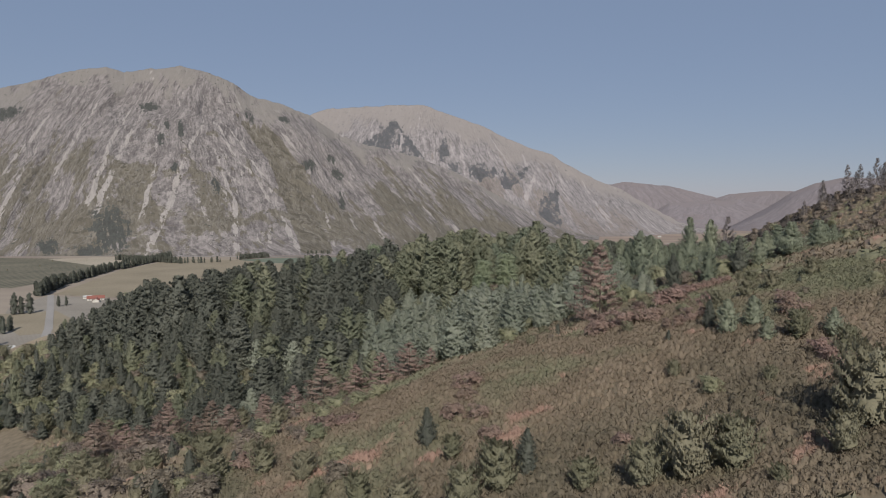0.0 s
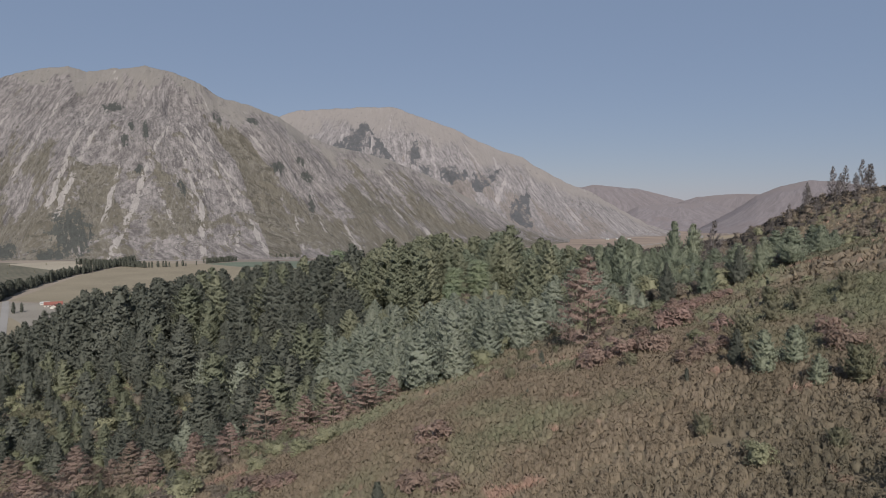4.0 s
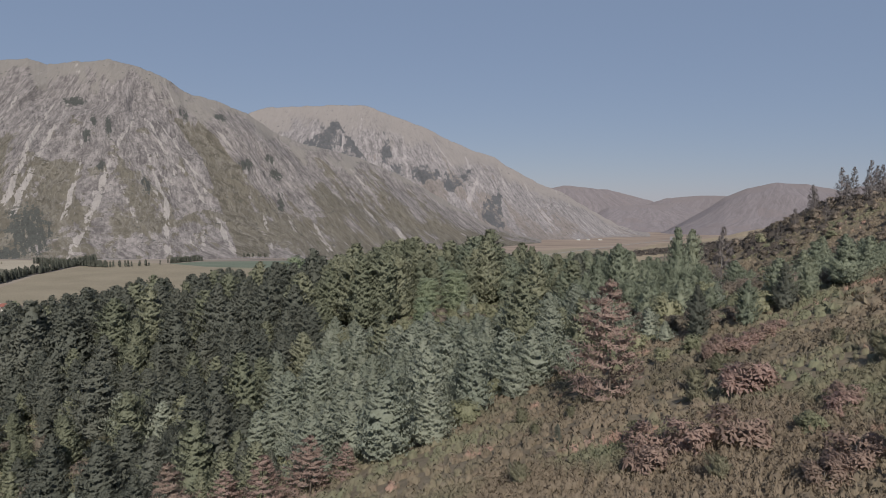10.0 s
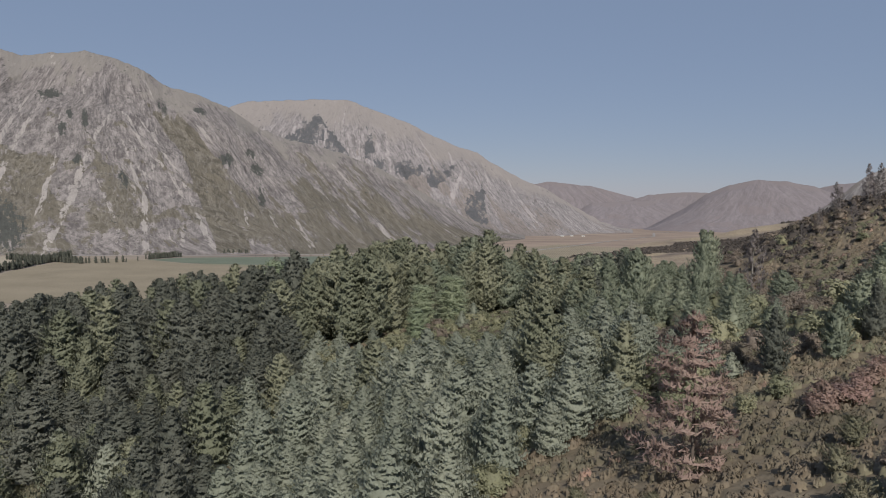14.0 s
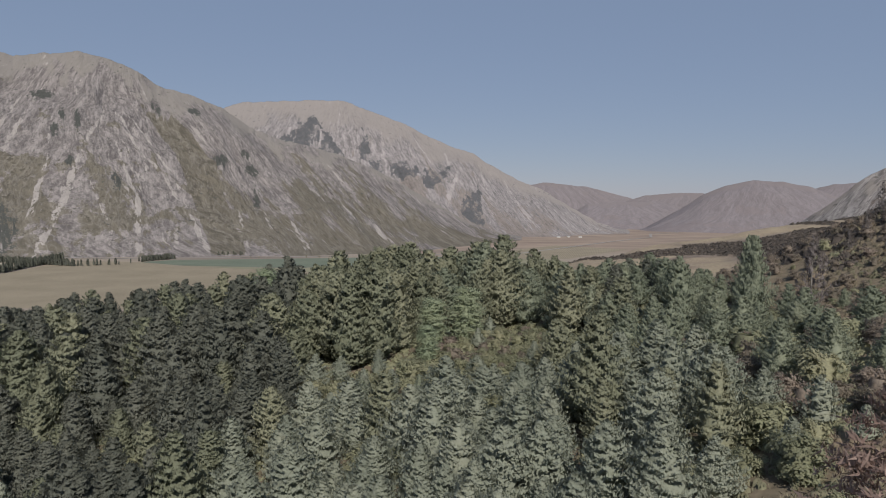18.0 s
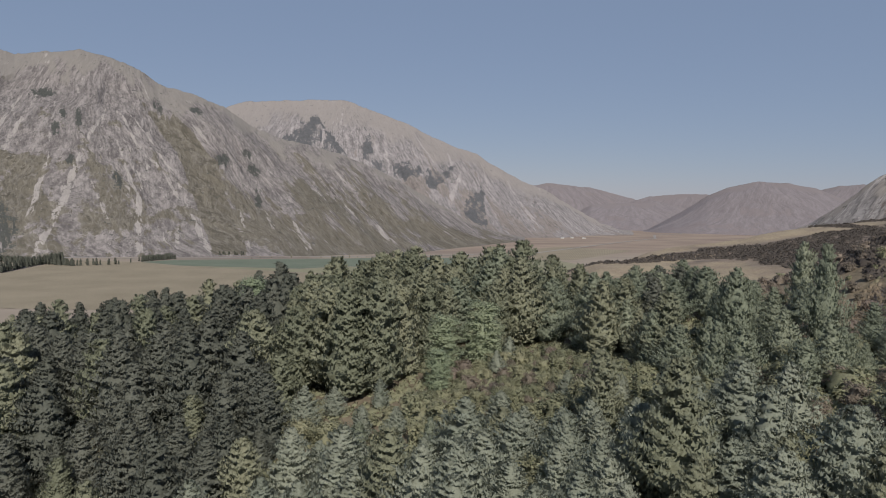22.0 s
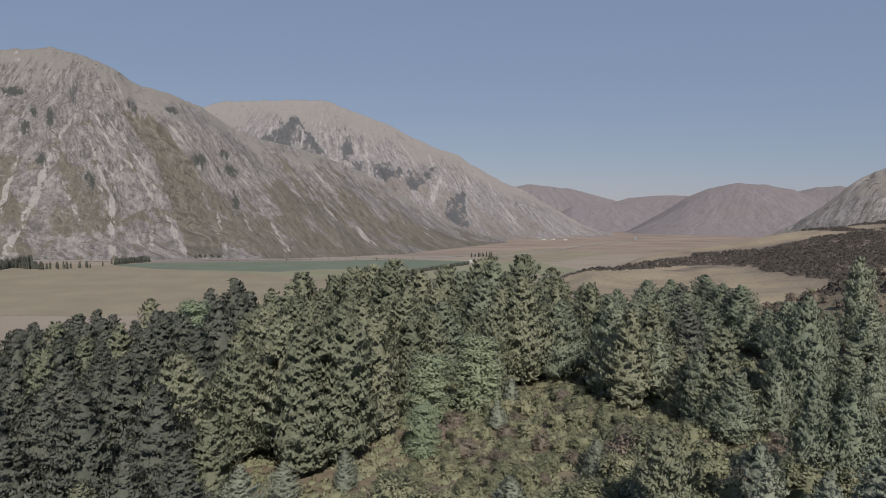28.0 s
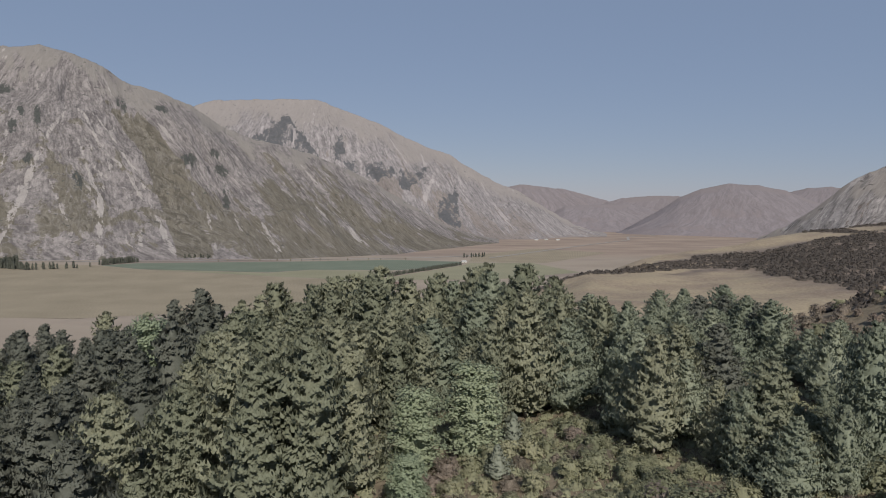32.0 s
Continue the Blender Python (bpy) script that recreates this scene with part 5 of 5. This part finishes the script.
def tree_rows(name, label, rows, material, seed):
    rng = np.random.default_rng(seed)
    pieces = []
    for x0, y0, x1, y1, gap, lo, hi, wide in rows:
        n = max(2, int(math.hypot(x1 - x0, y1 - y0) / gap))
        for i in range(n):
            t = (i + rng.uniform(-0.3, 0.3)) / n
            pieces.append((*FAR_SHAPES[int(rng.integers(5))], x0 + (x1 - x0) * t + rng.uniform(-wide, wide), y0 + (y1 - y0) * t + rng.uniform(-wide, wide), rng.uniform(lo, hi) / 10, rng.uniform(0, 6.28)))
    return joined(name, label, "tree belt", (M_BARK, material), pieces)


tree_rows("tree_belt", "tall dark pine shelterbelt across the dry fields", [(-652, 1085, -690, 1210, 3, 20, 27, 6), (-690, 1210, -736, 1500, 6, 16, 23, 4), (-736, 1510, -742, 1840, 4, 15, 22, 7)], M_FIR, 1)
tree_rows("tree_belt", "dark pine shelterbelt at the edge of the pasture", [(-860, 1790, -650, 1690, 2.5, 13, 18, 6), (-650, 1690, -570, 1735, 7, 11, 17, 5), (-570, 1740, -530, 1830, 30, 8, 12, 4)], M_FIR, 2)
tree_rows("tree_belt", "short dark pine plantation at the mountain foot", [(-548, 1812, -492, 1890, 2, 12, 17, 8), (-400, 1990, -330, 1998, 6, 10, 15, 5)], M_FIR, 3)
tree_rows("tree_belt", "clipped dark green hedge between pastures", [(56, 1486, 313, 1832, 2.2, 7, 10, 1.5)], M_FIR, 4)
tree_rows("tree_belt", "dark tree clump on the fan", [(372, 2080, 440, 2110, 4, 9, 14, 12)], M_FIR, 5)
tree_rows("tree_belt", "tall trees round the farm yard", [(-575, 905, -560, 915, 5, 24, 30, 3), (-560, 980, -548, 1000, 8, 14, 18, 4), (-520, 790, -490, 770, 8, 17, 22, 9), (-470, 700, -455, 690, 9, 14, 18, 6)], M_FIR, 6)
tree_rows("tree_belt", "scattered bushes by the riverside", [(-1200, 1500, -800, 1700, 25, 4, 7, 120), (-300, 1920, 200, 1990, 25, 4, 8, 6)], M_KANUKA, 7)

def hill_track(points, width):
    left, right = [], []
    for i, (x, y) in enumerate(points):
        (ax, ay), (bx_, by_) = points[max(i - 1, 0)], points[min(i + 1, len(points) - 1)]
        n = math.hypot(bx_ - ax, by_ - ay)
        ox, oy = -(by_ - ay) / n * width / 2, (bx_ - ax) / n * width / 2
        left.append((x + ox, y + oy, float(ground_z(x + ox, y + oy)) + 0.12))
        right.append((x - ox, y - oy, float(ground_z(x - ox, y - oy)) + 0.12))
    k = len(points)
    return tagged(new("track", mesh_of("track", left + right, [(i, i + 1, k + i + 1, k + i) for i in range(k - 1)], M_YARD)), "pale bare walking track across the heath", "track", kind="structure")


dense = [(a[0] + (b[0] - a[0]) * t / 5, a[1] + (b[1] - a[1]) * t / 5) for a, b in zip(TRACK[:-1], TRACK[1:]) for t in range(5)]
hill_track(dense, 1.2)

M_WALL, nt_, b_ = nodes_of("cream_boards", 0.8)
nt_.links.new(ramp(nt_, texture(nt_, 1.5, 4), (0.3, (0.40, 0.38, 0.34)), (0.7, (0.52, 0.50, 0.45))), b_.inputs["Base Color"])
M_ROOF, nt_, b_ = nodes_of("red_iron_roof", 0.6)
nt_.links.new(ramp(nt_, texture(nt_, 0.6, 5), (0.3, (0.17, 0.065, 0.050)), (0.7, (0.24, 0.100, 0.080))), b_.inputs["Base Color"])
M_TIN, nt_, b_ = nodes_of("grey_iron_roof", 0.5)
nt_.links.new(ramp(nt_, texture(nt_, 0.6, 5), (0.3, (0.30, 0.30, 0.29)), (0.7, (0.42, 0.42, 0.41))), b_.inputs["Base Color"])
M_PANE, nt_, b_ = nodes_of("window_glass", 0.1)
b_.inputs["Base Color"].default_value = (0.05, 0.06, 0.07, 1)


def box(x0, y0, z0, x1, y1, z1):
    bm = bmesh.new()
    bmesh.ops.create_cube(bm, size=1, matrix=Matrix.Translation(((x0 + x1) / 2, (y0 + y1) / 2, (z0 + z1) / 2)) @ Matrix.Diagonal((x1 - x0, y1 - y0, z1 - z0, 1)))
    return bm


def bm_part(name, bm, material, parent, label=""):
    me = bpy.data.meshes.new(name)
    bm.to_mesh(me)
    bm.free()
    me.materials.append(material)
    return part(name, me, parent, label)


def house(x, y, turn, length, depth, eaves, ridge, roof, label, windows=True):
    """A gabled farm building with walls, overhanging roof, door and windows."""
    ob = new("farm_building")
    tagged(ob, label, "building", "farm buildings")
    ob.matrix_basis = pose(x, y, 0.2, 0, 0, turn)
    bm, l, d = bmesh.new(), length / 2, depth / 2
    ring = [[bm.verts.new((sx, yy, zz)) for yy, zz in ((-d, 0), (d, 0), (d, eaves), (0, ridge), (-d, eaves))] for sx in (-l, l)]
    bm.faces.new(ring[0][::-1])
    bm.faces.new(ring[1])
    for i in range(5):
        bm.faces.new((ring[0][i], ring[0][(i + 1) % 5], ring[1][(i + 1) % 5], ring[1][i]))
    bm_part("wall", bm, M_WALL, ob)
    bm, o, t = bmesh.new(), 0.6, 0.25
    for sgn in (-1, 1):
        low = eaves - o * (ridge - eaves) / d
        c = [(-l - o, sgn * (d + o), low), (l + o, sgn * (d + o), low), (l + o, 0, ridge), (-l - o, 0, ridge)]
        lo_, hi_ = [bm.verts.new((a, b, z + 0.05)) for a, b, z in c], [bm.verts.new((a, b, z + 0.05 + t)) for a, b, z in c]
        bm.faces.new(lo_[::-1])
        bm.faces.new(hi_)
        for i in range(4):
            bm.faces.new((lo_[i], lo_[(i + 1) % 4], hi_[(i + 1) % 4], hi_[i]))
    bm_part("roof", bm, roof, ob, "red iron roof" if roof is M_ROOF else "grey iron roof")
    bm_part("door", box(-0.6, -d - 0.06, 0, 0.6, -d + 0.05, 2.1), M_PANE, ob)
    if windows:
        for wx in (-0.72, -0.4, 0.36, 0.7):
            bm_part("window", box(wx * l - 0.8, -d - 0.06, 1.0, wx * l + 0.8, -d + 0.05, 2.2), M_PANE, ob)
        bm_part("chimney", box(l * 0.45, -0.5, eaves, l * 0.45 + 1.0, 0.5, ridge + 1.3), M_EARTH, ob)
    return ob


house(-539, 1046, 25, 24, 11, 3.4, 7.0, M_ROOF, "long farmhouse with a red iron roof on the valley floor")
house(-528, 1026, 110, 14, 9, 3.2, 6.0, M_ROOF, "smaller red-roofed farm shed beside the farmhouse")
house(-560, 1062, 20, 12, 7, 3.0, 4.8, M_TIN, "pale iron-roofed shed beside the farmhouse", False)
house(-440, 672, 40, 18, 10, 4.0, 6.5, M_TIN, "large pale iron-roofed farm shed by the road", False)
house(6, 1462, 15, 26, 12, 4.0, 6.5, M_TIN, "pale farm shed on bare earth", False)
house(330, 1895, 30, 16, 9, 3.5, 6.0, M_TIN, "white shed at the end of the hedge", False)
for hx_, hy_, ht_ in ((880, 3080, 10), (935, 3110, 30), (985, 3090, -15)):
    house(hx_, hy_, ht_, 15, 8, 3, 5, M_TIN, "far pale station building below the mountain", False)
